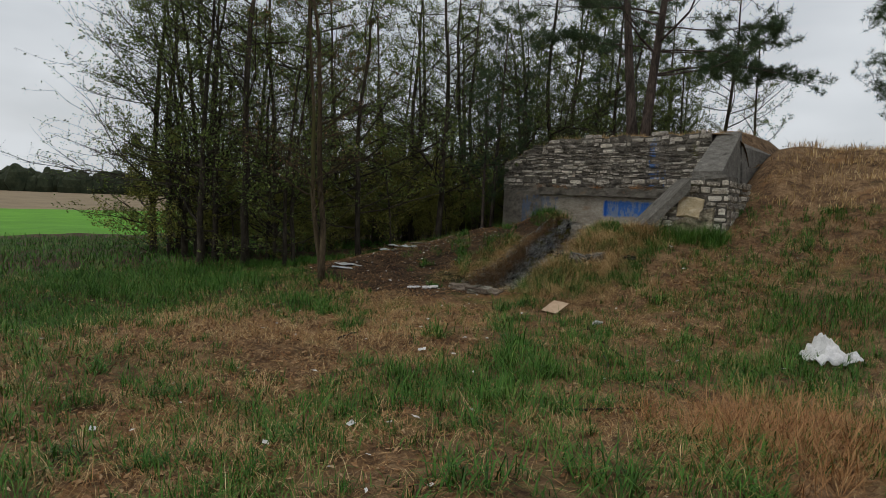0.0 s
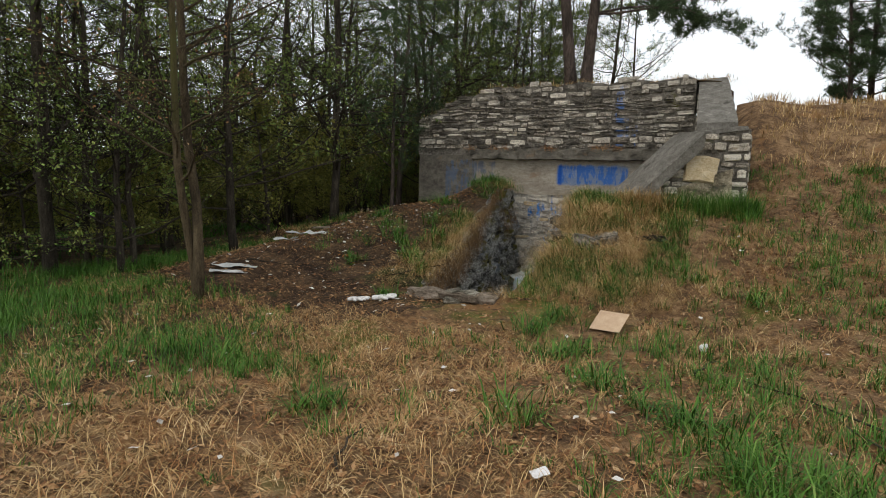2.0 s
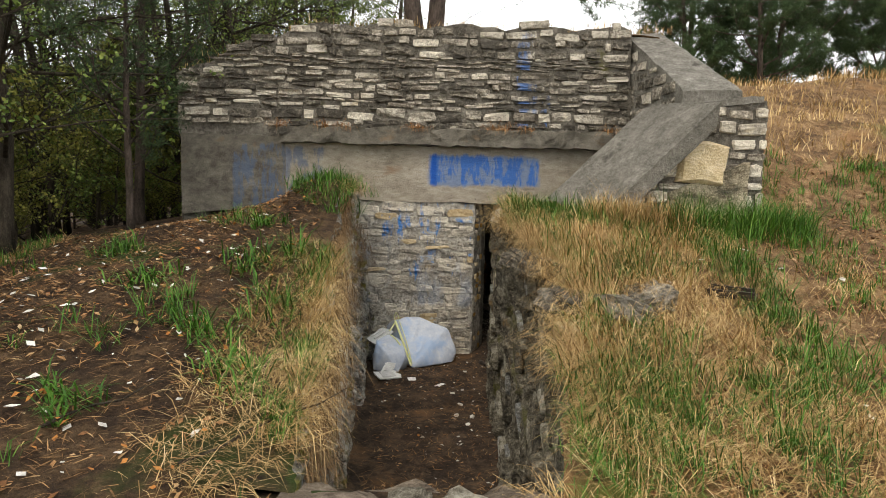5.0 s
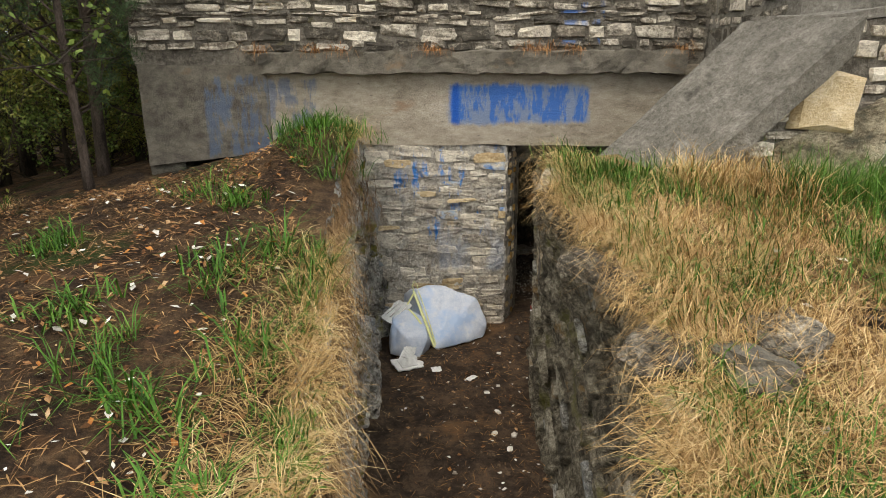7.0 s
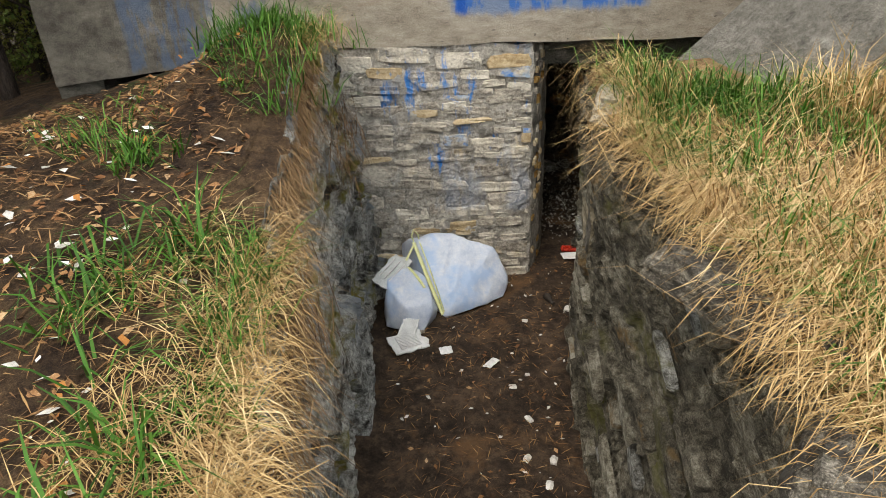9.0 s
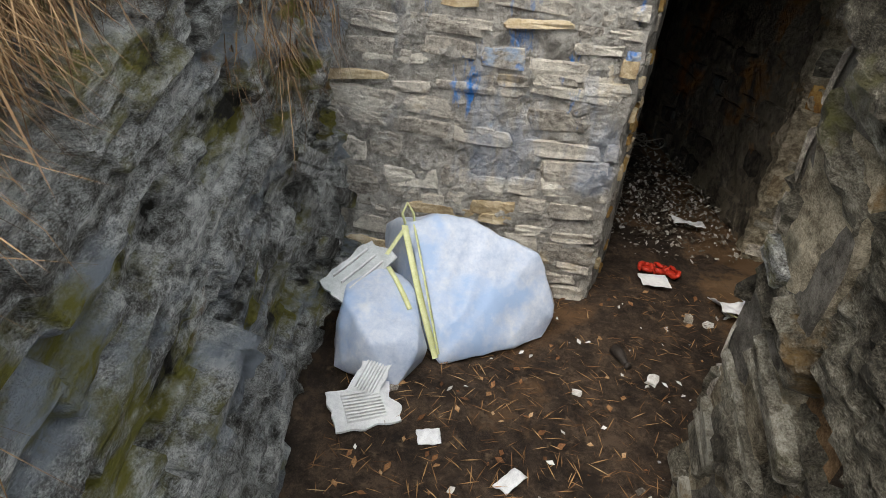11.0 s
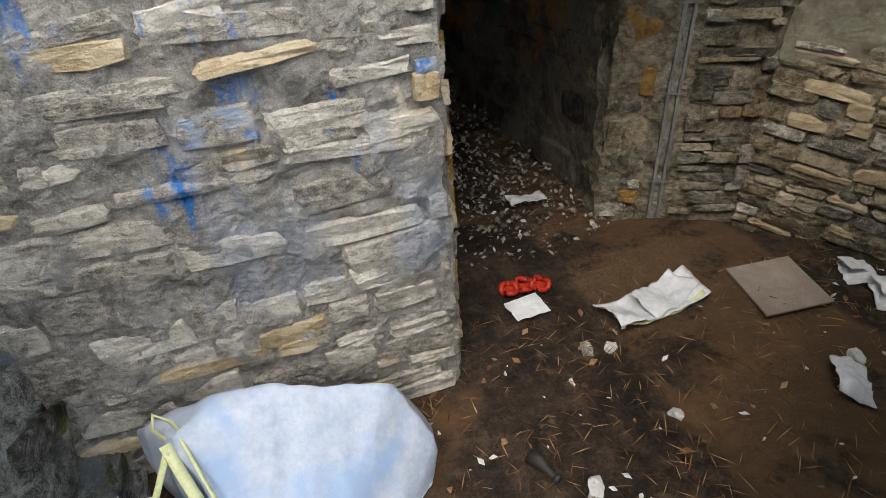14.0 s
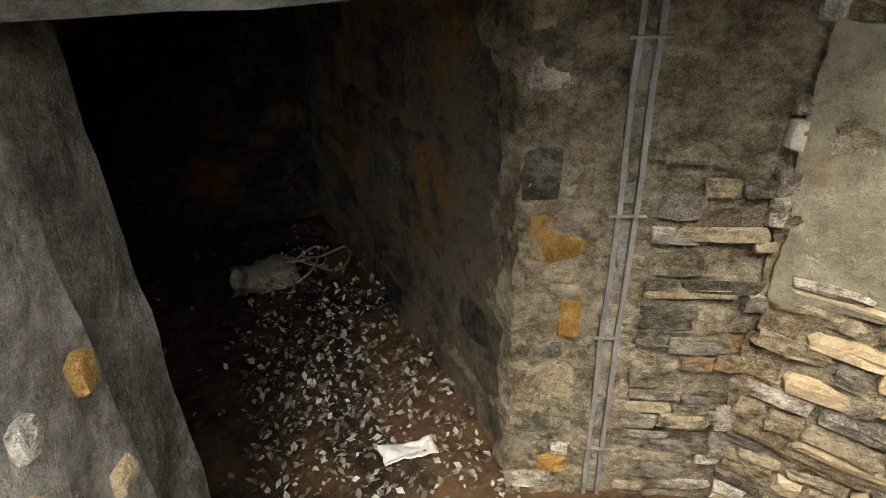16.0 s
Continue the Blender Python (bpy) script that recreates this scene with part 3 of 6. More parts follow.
put("parapet_core", v, f, M_mortar_dark, bunker)
hexa("lintel_beam", block(-1.05, 3.6, 0.0, 0.55, 1.93, 2.70), M_beam, bunker, (44, 4, 8), 0.012)
hexa("beam_end", [(-2.42, 0.10, 1.70), (-1.052, 0.004, 1.86), (-1.052, 0.55, 1.86), (-2.42, 0.9, 1.70), (-2.42, 0.10, 2.72), (-1.052, 0.004, 2.70), (-1.052, 0.55, 2.70), (-2.42, 0.9, 2.72)], M_conc_mid, bunker, (10, 4, 8), 0.014)
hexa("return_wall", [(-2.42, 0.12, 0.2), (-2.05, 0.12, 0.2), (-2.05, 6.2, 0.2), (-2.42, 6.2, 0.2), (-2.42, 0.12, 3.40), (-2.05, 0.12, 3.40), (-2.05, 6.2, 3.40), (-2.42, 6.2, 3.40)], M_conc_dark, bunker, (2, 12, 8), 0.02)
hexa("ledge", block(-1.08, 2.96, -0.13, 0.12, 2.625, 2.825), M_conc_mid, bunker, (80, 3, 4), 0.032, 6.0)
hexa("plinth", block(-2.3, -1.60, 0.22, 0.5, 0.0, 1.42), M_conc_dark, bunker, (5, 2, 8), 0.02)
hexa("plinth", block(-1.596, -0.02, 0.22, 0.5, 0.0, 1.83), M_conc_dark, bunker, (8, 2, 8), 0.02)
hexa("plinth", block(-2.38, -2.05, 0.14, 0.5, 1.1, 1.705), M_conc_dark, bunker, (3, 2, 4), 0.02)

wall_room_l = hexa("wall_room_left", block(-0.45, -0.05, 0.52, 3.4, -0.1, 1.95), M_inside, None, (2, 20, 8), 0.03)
tagged(wall_room_l, "inner stone wall with the bunker's gloom in its colour", "wall", kind="structure")
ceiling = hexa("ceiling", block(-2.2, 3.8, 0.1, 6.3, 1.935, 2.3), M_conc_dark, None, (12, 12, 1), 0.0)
tagged(ceiling, "dark concrete ceiling slab of the bunker", "ceiling", kind="structure")
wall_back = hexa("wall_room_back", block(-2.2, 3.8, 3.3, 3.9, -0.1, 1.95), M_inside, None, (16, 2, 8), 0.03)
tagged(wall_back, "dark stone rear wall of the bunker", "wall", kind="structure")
roof = empty("roof", "earth-covered bunker roof with grass along its edge", "roof", kind="structure")
v, f = [], []
for j in range(25):
    for i in range(29):
        x, y = -2.5 + 6.28 * i / 28, 0.3 + 6.2 * j / 24
        edge = crest(x + 2.45) - 0.06
        z = edge + 0.35 * step(0.3, 3.0, y) * step(-2.5, -0.5, x) * (1 - 0.6 * step(4.5, 6.5, y)) + 0.05 * noise.noise(Vector((x * 2, y * 2, 0))) - (0.25 if i in (0, 28) else 0) - 0.55 * step(3.0, 3.75, x) * step(0.35, 0.9, y)
        v.append((x, y, z))
for j in range(24):
    for i in range(28):
        k = j * 29 + i
        f.append((k, k + 1, k + 30, k + 29))
put("turf", v, f, M_soil, roof, True)
hexa("slab", block(-2.4, 3.75, 0.45, 6.4, 2.32, 3.38), M_conc_dark, roof, (8, 8, 2), 0.0)

# lower wall of laid limestone, closing half of the old opening
block_wall = empty("wall_blocking", "pale coursed limestone wall with blue paint marks", "stone wall", kind="structure")
hexa("mortar_bed", [(-0.3, 0.010, -0.15), (1.335, 0.010, -0.15), (1.335, 0.30, -0.15), (-0.3, 0.30, -0.15), (-0.3, 0.010, 1.93), (1.315, 0.010, 1.93), (1.315, 0.30, 1.93), (-0.3, 0.30, 1.93)], M_mortar, block_wall, (100, 2, 120), 0.026, 10.0)


def pick_block(u, z):
    r = stone_rng.random()
    u -= 0.26
    if z > 1.82 and 0.78 < u < 1.3:
        return M_block_ochre
    if 0.22 < u < 1.35 and 0.85 < z < 1.9 and r < 0.14:
        return M_block_blue
    return M_block_ochre if r > 0.90 else M_block


lay_stones(block_wall, (-0.3, 0.008, 0), (1, 0, 0), 1.625, lambda u: 1.93, pick_block, (0.045, 0.15), (0.09, 0.46), 0.028, 0.002, ragged=0.032, skip=lambda u, z: stone_rng.random() < 0.12)

# the doorway: the blocking wall's end, the far jamb with its steel guide, the wall beyond
jamb = empty("wall_door_left", "grey mortared end of the blocking wall with ochre stones", "door jamb", kind="structure")
hexa("mortar_bed", [(1.28, 0.02, -0.1), (1.345, 0.03, -0.1), (1.45, 0.38, -0.1), (1.26, 0.38, -0.1), (1.27, 0.02, 1.93), (1.33, 0.03, 1.93), (1.435, 0.38, 1.93), (1.26, 0.38, 1.93)], M_jamb, jamb, (4, 24, 60), 0.014, 7.0)
hexa("reveal", [(1.30, 0.375, -0.1), (1.44, 0.375, -0.1), (1.50, 0.56, -0.1), (1.25, 0.56, -0.1), (1.30, 0.375, 1.93), (1.425, 0.375, 1.93), (1.485, 0.56, 1.93), (1.25, 0.56, 1.93)], M_mortar_dark, jamb, (3, 10, 40), 0.014, 8.0)
lay_stones(jamb, (1.352, 0.05, 0), (0.09, 0.30, 0), 0.32, lambda u: 1.9, lambda u, z: stone_rng.choice([M_block_ochre, M_rubble, M_ochre]), (0.05, 0.10), (0.05, 0.12), 0.018, 0.01, skip=lambda u, z: stone_rng.random() < 0.62)

pillar = empty("wall_door_right", "rust-stained stone pillar beside the doorway", "door jamb", kind="structure")
hexa("mortar_bed", [(2.37, 0.80, -0.1), (2.60, 0.70, -0.1), (3.06, 0.50, -0.1), (3.2, 1.3, -0.1), (2.37, 0.80, 1.95), (2.60, 0.70, 1.95), (3.04, 0.51, 1.95), (3.2, 1.3, 1.95)], M_court, pillar, (40, 4, 110), 0.024, 11.0)
hexa("mortar_bed", [(2.38, 0.81, -0.1), (2.62, 0.69, -0.1), (2.72, 0.9, -0.1), (2.43, 1.15, -0.1), (2.38, 0.81, 1.95), (2.62, 0.69, 1.95), (2.72, 0.9, 1.95), (2.43, 1.15, 1.95)], M_court, pillar, (24, 10, 120), 0.042, 7.0)
lay_stones(pillar, (2.375, 0.80, 0), (0.23, -0.10, 0), 0.20, lambda u: 1.93, lambda u, z: stone_rng.choice([M_rubble, M_rust_stone, M_strata, M_ochre]), (0.06, 0.20), (0.09, 0.2), 0.034, 0.004, skip=lambda u, z: stone_rng.random() < 0.28)
lay_stones(pillar, (2.69, 0.64, 0), (0.30, -0.145, 0), 0.33, lambda u: 1.93, lambda u, z: stone_rng.choice([M_rust_stone, M_strata, M_rubble, M_court]), (0.035, 0.09), (0.08, 0.28), 0.008, 0.002, skip=lambda u, z: stone_rng.random() < (0.15 if z < 0.5 else 0.5))
lay_stones(pillar, (2.94, 0.52, 0), (0.05, -0.024, 0), 0.07, lambda u: 1.93, lambda u, z: M_rubble, (0.05, 0.12), (0.09, 0.12), 0.02, 0.004, skip=lambda u, z: stone_rng.random() < 0.3)
guide = empty("door_guide", "mortar-smeared steel door guide rail fixed to the stone jamb", "door rail", at=(2.60, 0.685, 0.0))
guide.rotation_euler[2] = -0.42
rail = hexa("rail", block(0.0, 0.014, -0.012, 0.03, 0.03, 1.93), M_steel, guide, (1, 1, 24), 0.005)
hexa("rail", block(0.045, 0.059, -0.012, 0.03, 0.03, 1.93), M_steel, guide, (1, 1, 24), 0.005)
hexa("web", block(0.014, 0.045, 0.010, 0.028, 0.03, 1.93), M_mortar, guide, (1, 1, 24), 0.004)
for zc in (0.24, 0.70, 1.10, 1.55):
    hexa("clamp", block(-0.018, 0.077, -0.015, -0.006, zc, zc + 0.008), M_steel, rail, (3, 1, 1), 0.004)

inner = empty("wall_room_right", "dark ochre-stained inner stone wall", "wall", kind="structure")
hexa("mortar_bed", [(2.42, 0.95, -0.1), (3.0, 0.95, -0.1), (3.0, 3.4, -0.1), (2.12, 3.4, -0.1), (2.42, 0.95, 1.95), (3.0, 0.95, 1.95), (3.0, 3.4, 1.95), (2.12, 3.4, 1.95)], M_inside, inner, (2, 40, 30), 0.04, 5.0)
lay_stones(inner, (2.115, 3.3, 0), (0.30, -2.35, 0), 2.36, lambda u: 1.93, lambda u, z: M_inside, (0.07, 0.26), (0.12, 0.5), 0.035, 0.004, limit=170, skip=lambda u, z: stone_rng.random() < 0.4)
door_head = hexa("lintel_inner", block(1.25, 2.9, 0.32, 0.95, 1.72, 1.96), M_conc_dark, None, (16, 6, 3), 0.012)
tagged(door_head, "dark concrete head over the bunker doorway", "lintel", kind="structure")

# forecourt wall that bears the sloping wing
court = empty("wall_forecourt", "rubble wall of flat rust-stained stones", "stone wall", kind="structure")
hexa("mortar_bed", [(2.99, 0.52, -0.1), (3.4, 0.60, -0.1), (4.1, -0.10, -0.1), (3.74, -0.31, -0.1), (2.97, 0.52, 2.6), (3.4, 0.60, 2.6), (4.1, -0.10, 2.6), (3.72, -0.31, 2.6)], M_court, court, (4, 60, 90), 0.030, 8.0)
hexa("mortar_bed", [(3.735, -0.30, -0.1), (4.1, -0.10, -0.1), (4.1, -1.45, -0.1), (3.84, -1.45, -0.1), (3.72, -0.30, 2.6), (4.1, -0.10, 2.6), (4.1, -1.45, 2.6), (3.82, -1.45, 2.6)], M_court, court, (3, 24, 40), 0.030, 8.0)
lay_stones(court, (2.985, 0.505, 0), (0.74, -0.80, 0), 1.09, lambda u: 2.4, lambda u, z: stone_rng.choice([M_rust_stone, M_rust_stone, M_block_ochre, M_rubble, M_strata]), (0.035, 0.10), (0.07, 0.30), 0.032, 0.003, tilt=-0.16, low=-0.05, skip=lambda u, z: 0.02 < u < 0.42 + 0.1 * math.sin(7 * z) and 0.90 + 0.07 * math.sin(14 * u) < z < 1.56)
lay_stones(court, (3.725, -0.31, 0), (0.10, -1.0, 0), 1.1, lambda u: 2.4, lambda u, z: M_rust_stone, (0.06, 0.14), (0.10, 0.36), 0.03, 0.003, limit=120)
hexa("render_patch", [(2.985, 0.495, 0.86), (3.275, 0.185, 0.84), (3.33, 0.24, 0.84), (3.05, 0.55, 0.86), (2.97, 0.49, 1.58), (3.27, 0.17, 1.60), (3.33, 0.24, 1.60), (3.05, 0.55, 1.58)], M_plaster, court, (30, 2, 50), 0.022, 5.0, label="worn olive-grey mortar patch")
hexa("front_bed", [(1.50, -1.62, -0.1), (3.9, -1.62, -0.1), (3.9, -1.30, -0.1), (1.50, -1.30, -0.1), (1.50, -1.62, 1.45), (3.9, -1.62, 2.45), (3.9, -1.30, 2.45), (1.50, -1.30, 1.45)], M_court, court, (10, 3, 12), 0.02, 5.0)
lay_stones(court, (3.85, -1.285, 0), (-1, 0, 0), 2.3, lambda u: 1.9, lambda u, z: M_rust_stone, (0.09, 0.18), (0.18, 0.42), 0.04, 0.014, limit=120)

# wing: sloping coping, pier and the raking parapet end behind it
wing = empty("wall_wing", "raking wing wall of fieldstone under a lichened concrete coping", "wing wall", kind="structure")
hexa("coping", [(1.90, -1.18, 1.70), (2.36, -1.80, 1.60), (3.50, -1.78, 2.74), (3.02, -1.14, 2.78), (1.92, -1.18, 1.92), (2.40, -1.80, 1.84), (3.50, -1.80, 2.97), (3.00, -1.16, 2.99)], M_coping, wing, (14, 6, 2), 0.016, 5.0)
hexa("pier_bed", [(2.5, -1.70, 1.3), (4.10, -1.48, 1.3), (4.10, -0.95, 1.3), (2.6, -1.25, 1.3), (3.30, -1.585, 2.90), (4.10, -1.47, 3.05), (4.10, -0.95, 3.05), (3.1, -1.25, 2.95)], M_mortar_dark, wing, (14, 4, 12), 0.02, 5.0)
lay_stones(wing, (2.62, -1.695, 0), (1.5, 0.215, 0), 1.52, lambda u: min(3.06, 1.95 + 1.12 * u), lambda u, z: M_block if u > 1.05 and stone_rng.random() < 0.45 else M_rubble, (0.09, 0.20), (0.14, 0.34), 0.035, 0.02, low=1.7, skip=lambda u, z: 0.62 < u < 1.10 and 2.18 < z < 2.68)
big = put("stone", *stone_data(random.Random(9)), M_block_ochre, wing, label="large ochre boulder face")
big.matrix_world = Matrix.Translation((3.46, -1.635, 2.43)) @ Matrix.Rotation(0.14, 4, "Z") @ Matrix.Rotation(0.12, 4, "Y") @ Matrix.Diagonal((0.50, 0.09, 0.46, 1))
lay_stones(wing, (4.11, -1.45, 0), (0, 1, 0), 1.4, lambda u: 3.03, lambda u, z: M_rubble, (0.10, 0.2), (0.18, 0.36), 0.03, 0.02, low=1.9, limit=60)
hexa("cap", [(3.30, -1.60, 2.93), (4.06, -1.49, 3.03), (4.06, -0.9, 3.03), (3.05, -1.15, 2.95), (3.34, -1.60, 3.00), (4.06, -1.49, 3.09), (4.06, -0.9, 3.09), (3.05, -1.15, 3.03)], M_coping, wing, (10, 4, 1), 0.02, 5.0)
hexa("rake", [(3.18, 0.5, 2.6), (3.78, 0.5, 2.6), (3.95, -1.3, 2.6), (3.32, -1.3, 2.6), (3.18, 0.5, 4.14), (3.66, 0.5, 4.14), (3.92, -1.32, 3.16), (3.34, -1.32, 3.16)], M_coping, wing, (5, 14, 8), 0.016, 5.0)
lay_stones(wing, (3.20, 0.35, 0), (0.12, -1.5, 0), 1.5, lambda u: 4.0 - 0.55 * u, lambda u, z: M_upper, (0.09, 0.18), (0.16, 0.34), 0.03, 0.02, low=2.85, limit=60)

hexa("flank", [(3.55, 0.42, 1.2), (3.95, 0.30, 1.2), (3.95, 6.4, 1.2), (3.55, 6.4, 1.2), (3.40, 0.42, 3.98), (3.74, 0.34, 3.80), (3.74, 6.4, 3.80), (3.40, 6.4, 3.98)], M_coping, wing, (3, 20, 10), 0.03)

# trench walls
trench_l = empty("wall_trench_left", "mossy grey slate wall along the sunken passage", "stone wall", kind="structure")


def bank_l(u):
    return max(0.25, hill(-0.05, -u) - 0.10)


ROWS = 96


def slabs(y, z, thick, run, dip, seed):
    """Relief of split slate: slabs that lie along the dip, each set in or out by its own amount, with open joints."""
    a, b = math.cos(dip), math.sin(dip)
    s, l = a * y - b * z, b * y + a * z
    s += 0.05 * noise.noise(Vector((l * 1.6, s * 2.0, seed)))
    total = 0.0
    for k, (th, rn, amp) in enumerate(((thick, run, 1.0), (thick * 0.37, run * 0.5, 0.42))):
        row = math.floor(s / th)
        cell = math.floor(l / rn + 3.7 * noise.cell(Vector((row + 0.5, seed + k + 0.5, 0.5))))
        total += amp * noise.cell(Vector((row + 0.5, cell + 0.5, seed + k + 7.5)))
        edge = abs(s / th - row - 0.5)
        total -= amp * 0.5 * max(0.0, (edge - 0.40) / 0.10)
    return total


v, f = [], []
ys = [0.1 - 0.0135 * i for i in range(200)] + [-2.6 - 0.025 * i for i in range(95)]
for y in ys:
    for k in range(ROWS + 1):
        z = -0.1 + (max(0.3, hill(left_x(y) - 0.2, y) - 0.01) + 0.1) * k / ROWS
        lay = Vector((0, y * 1.1 + z * 2.0, z * 3.2 - y * 1.6))
        x = left_x(y) - 0.13 * z + 0.035 * noise.noise(lay + Vector((1, 0, 0))) + 0.070 * slabs(y, z, 0.17, 0.55, 1.32, 2.0) - 0.03 + 0.010 * noise.noise(lay * 8.0)
        v.append((x, y, z))
    v.append((left_x(y) - 0.75, y, hill(left_x(y) - 0.75, y) + 0.012))
for i in range(len(ys) - 1):
    for k in range(ROWS + 1):
        a = i * (ROWS + 2) + k
        f.append((a, a + ROWS + 2, a + ROWS + 3, a + 1))
put("slate_bed", v, f, M_slate, trench_l)
lay_stones(trench_l, (0.15, -0.95, 0), (0, 1, 0), 1.0, lambda u: bank_l(0.95 - u), lambda u, z: M_slate, (0.05, 0.15), (0.16, 0.55), 0.016, 0.01, tilt=-0.55, low=0.0, lean=0.13, skip=lambda u, z: z < 0.0 or stone_rng.random() < 0.86)
lay_stones(trench_l, (0.535, -4.9, 0), (-0.13, 1, 0), 3.95, lambda u: max(0.25, hill(0.2, -4.9 + u) - 0.16), lambda u, z: M_slate, (0.05, 0.15), (0.16, 0.55), 0.020, 0.01, tilt=-0.55, low=0.0, lean=0.13, skip=lambda u, z: z < 0.0 or stone_rng.random() < 0.82)
for poly in trench_l.children[0].data.polygons:
    if poly.index % (ROWS + 1) == ROWS:
        poly.material_index = 1
trench_l.children[0].data.materials.append(M_humus)

trench_r = empty("wall_trench_right", "rough brown-grey slate wall along the sunken passage", "stone wall", kind="structure")


def bank_r(y):
    return max(0.3, hill(1.7, y) - 0.02)


v, f = [], []
for i in range(221):
    y = -1.28 - 3.7 * i / 220
    for k in range(81):
        z = -0.1 + (bank_r(y) + 0.1) * k / 80
        lay = Vector((4, y * 1.2 + z * 0.6, z * 7.5 - y * 2.6))
        x = 1.50 + right_lean(y) * z - 0.04 * noise.noise(Vector((y * 1.3 + z, z * 2.0, 7))) - 0.048 * slabs(y, z, 0.11, 0.36, 1.2, 5.0) - 0.008 * noise.noise(lay * 3)
        v.append((x, y, z))
    v.append((2.25, y, hill(2.25, y) + 0.012))
for i in range(220):
    for k in range(81):
        a = i * 82 + k
        f.append((a, a + 1, a + 83, a + 82))
put("slate_bed", v, f, M_strata, trench_r)
for y0, ln in [(-1.28 - 0.92 * k, 0.92) for k in range(4)]:
    lay_stones(trench_r, (1.478, y0, 0), (0, -1, 0), ln, lambda u: max(0.25, hill(1.9, y0 - u) - 0.06), lambda u, z: stone_rng.choice([M_strata, M_strata, M_strata, M_slate]), (0.04, 0.12), (0.16, 0.5), 0.03, 0.0, tilt=-0.34, low=0.0, lean=right_lean(y0 - ln / 2), skip=lambda u, z: z < -0.04 or stone_rng.random() < 0.80)
for poly in trench_r.children[0].data.polygons:
    if poly.index % 81 == 80:
        poly.material_index = 1
trench_r.children[0].data.materials.append(M_soil)
hexa("end_bed", block(1.50, 1.86, -1.60, -1.285, -0.1, 1.80), M_mortar_dark, trench_r, (3, 3, 14), 0.02)
lay_stones(trench_r, (1.90, -1.275, 0), (-1, 0, 0), 0.42, lambda u: 1.85, lambda u, z: M_rubble, (0.10, 0.2), (0.2, 0.42), 0.03, 0.012)

# upper parapet stones
lay_stones(bunker, (-2.44, 0.095, 0), (1, 0, 0), 5.62, crest, lambda u, z: M_block if stone_rng.random() < 0.05 + 0.15 * (z < 3.3) * (0.6 < u < 5) else M_rubble if stone_rng.random() < 0.16 else M_upper, (0.045, 0.14), (0.08, 0.42), 0.050, 0.012, low=2.84, limit=460, ragged=0.028)

# ---- vegetation ----
rs = np.random.RandomState(11)


def put_tris(name, verts, tris, material, parent=None):
    me = bpy.data.meshes.new(name)
    me.vertices.add(len(verts))
    me.vertices.foreach_set("co", np.asarray(verts, dtype=np.float32).ravel())
    me.loops.add(len(tris) * 3)
    me.loops.foreach_set("vertex_index", np.asarray(tris, dtype=np.int32).ravel())
    me.polygons.add(len(tris))
    me.polygons.foreach_set("loop_start", np.arange(0, 3 * len(tris), 3, dtype=np.int32))
    me.materials.append(material)
    me.update()
    me.validate()
    ob = new(name, me)
    if parent:
        ob.parent = parent
    return ob


def blade_arrays(base, az, length, lean, droop, width):
    """Grass blades that bend over: five points and three triangles each."""
    n = len(base)
    d = np.stack([np.cos(az), np.sin(az), np.zeros(n)], 1)
    s = np.stack([-np.sin(az), np.cos(az), np.zeros(n)], 1) * width[:, None]
    up = np.array([0, 0, 1.0])
    mid = base + (length * 0.55)[:, None] * (np.sin(lean)[:, None] * d + np.cos(lean)[:, None] * up)
    tip = mid + (length * 0.45)[:, None] * (np.sin(lean + droop)[:, None] * d + np.cos(lean + droop)[:, None] * up)
    v = np.stack([base - s / 2, base + s / 2, mid - s * 0.42, mid + s * 0.42, tip], 1).reshape(-1, 3)
    k = np.arange(n)[:, None] * 5
    t = np.concatenate([k + np.array([[0, 1, 2]]), k + np.array([[1, 3, 2]]), k + np.array([[2, 3, 4]])], 1).reshape(-1, 3)
    return v, t


def grass(name, spots, per, length, lean, droop, width, spread, material, label, toward=None, bias=0.0):
    """spots: rows of x, y, z, size. Each grows a tuft of blades."""
    spots = np.asarray(spots, float)
    n = len(spots) * per
    base = np.repeat(spots[:, :3], per, 0)
    size = np.repeat(spots[:, 3], per)
    off = rs.normal(0, 1, (n, 2)) * spread * size[:, None]
    base = base + np.concatenate([off, np.full((n, 1), -0.015)], 1)
    az = rs.uniform(0, 2 * math.pi, n)
    if toward is not None:
        az = np.where(rs.uniform(0, 1, n) < bias, np.repeat(np.asarray(toward), per) + rs.normal(0, 0.5, n), az)
    v, t = blade_arrays(base, az, rs.uniform(*length, n) * size, rs.uniform(*lean, n), rs.uniform(*droop, n), rs.uniform(*width, n))
    return tagged(put_tris(name, v, t, material), label, "grass", kind="stuff")


def lush(x, y):
    """How green the turf is, 0 to 1."""
    g = 0.42 + 0.65 * noise.noise(Vector((x * 0.55, y * 0.55, 7))) + 0.3 * noise.noise(Vector((x * 1.7, y * 1.7, 2)))
    g += 0.40 * step(-1.0, -3.2, x + 0.28 * (y + 7)) * step(-2.5, -6, y)
    g += 0.15 * step(2.5, 5, x) + 0.08 * step(2.5, 4, x) * step(-6, -8, y)
    g += 0.12 * step(1.5, -0.5, x) * step(-6.5, -8.0, y)
    return g - 0.35 * step(1.9, 0.7, abs(x - 1.2 - 0.25 * (-6 - y))) * step(-5, -6, y) * step(-11, -9.5, y)


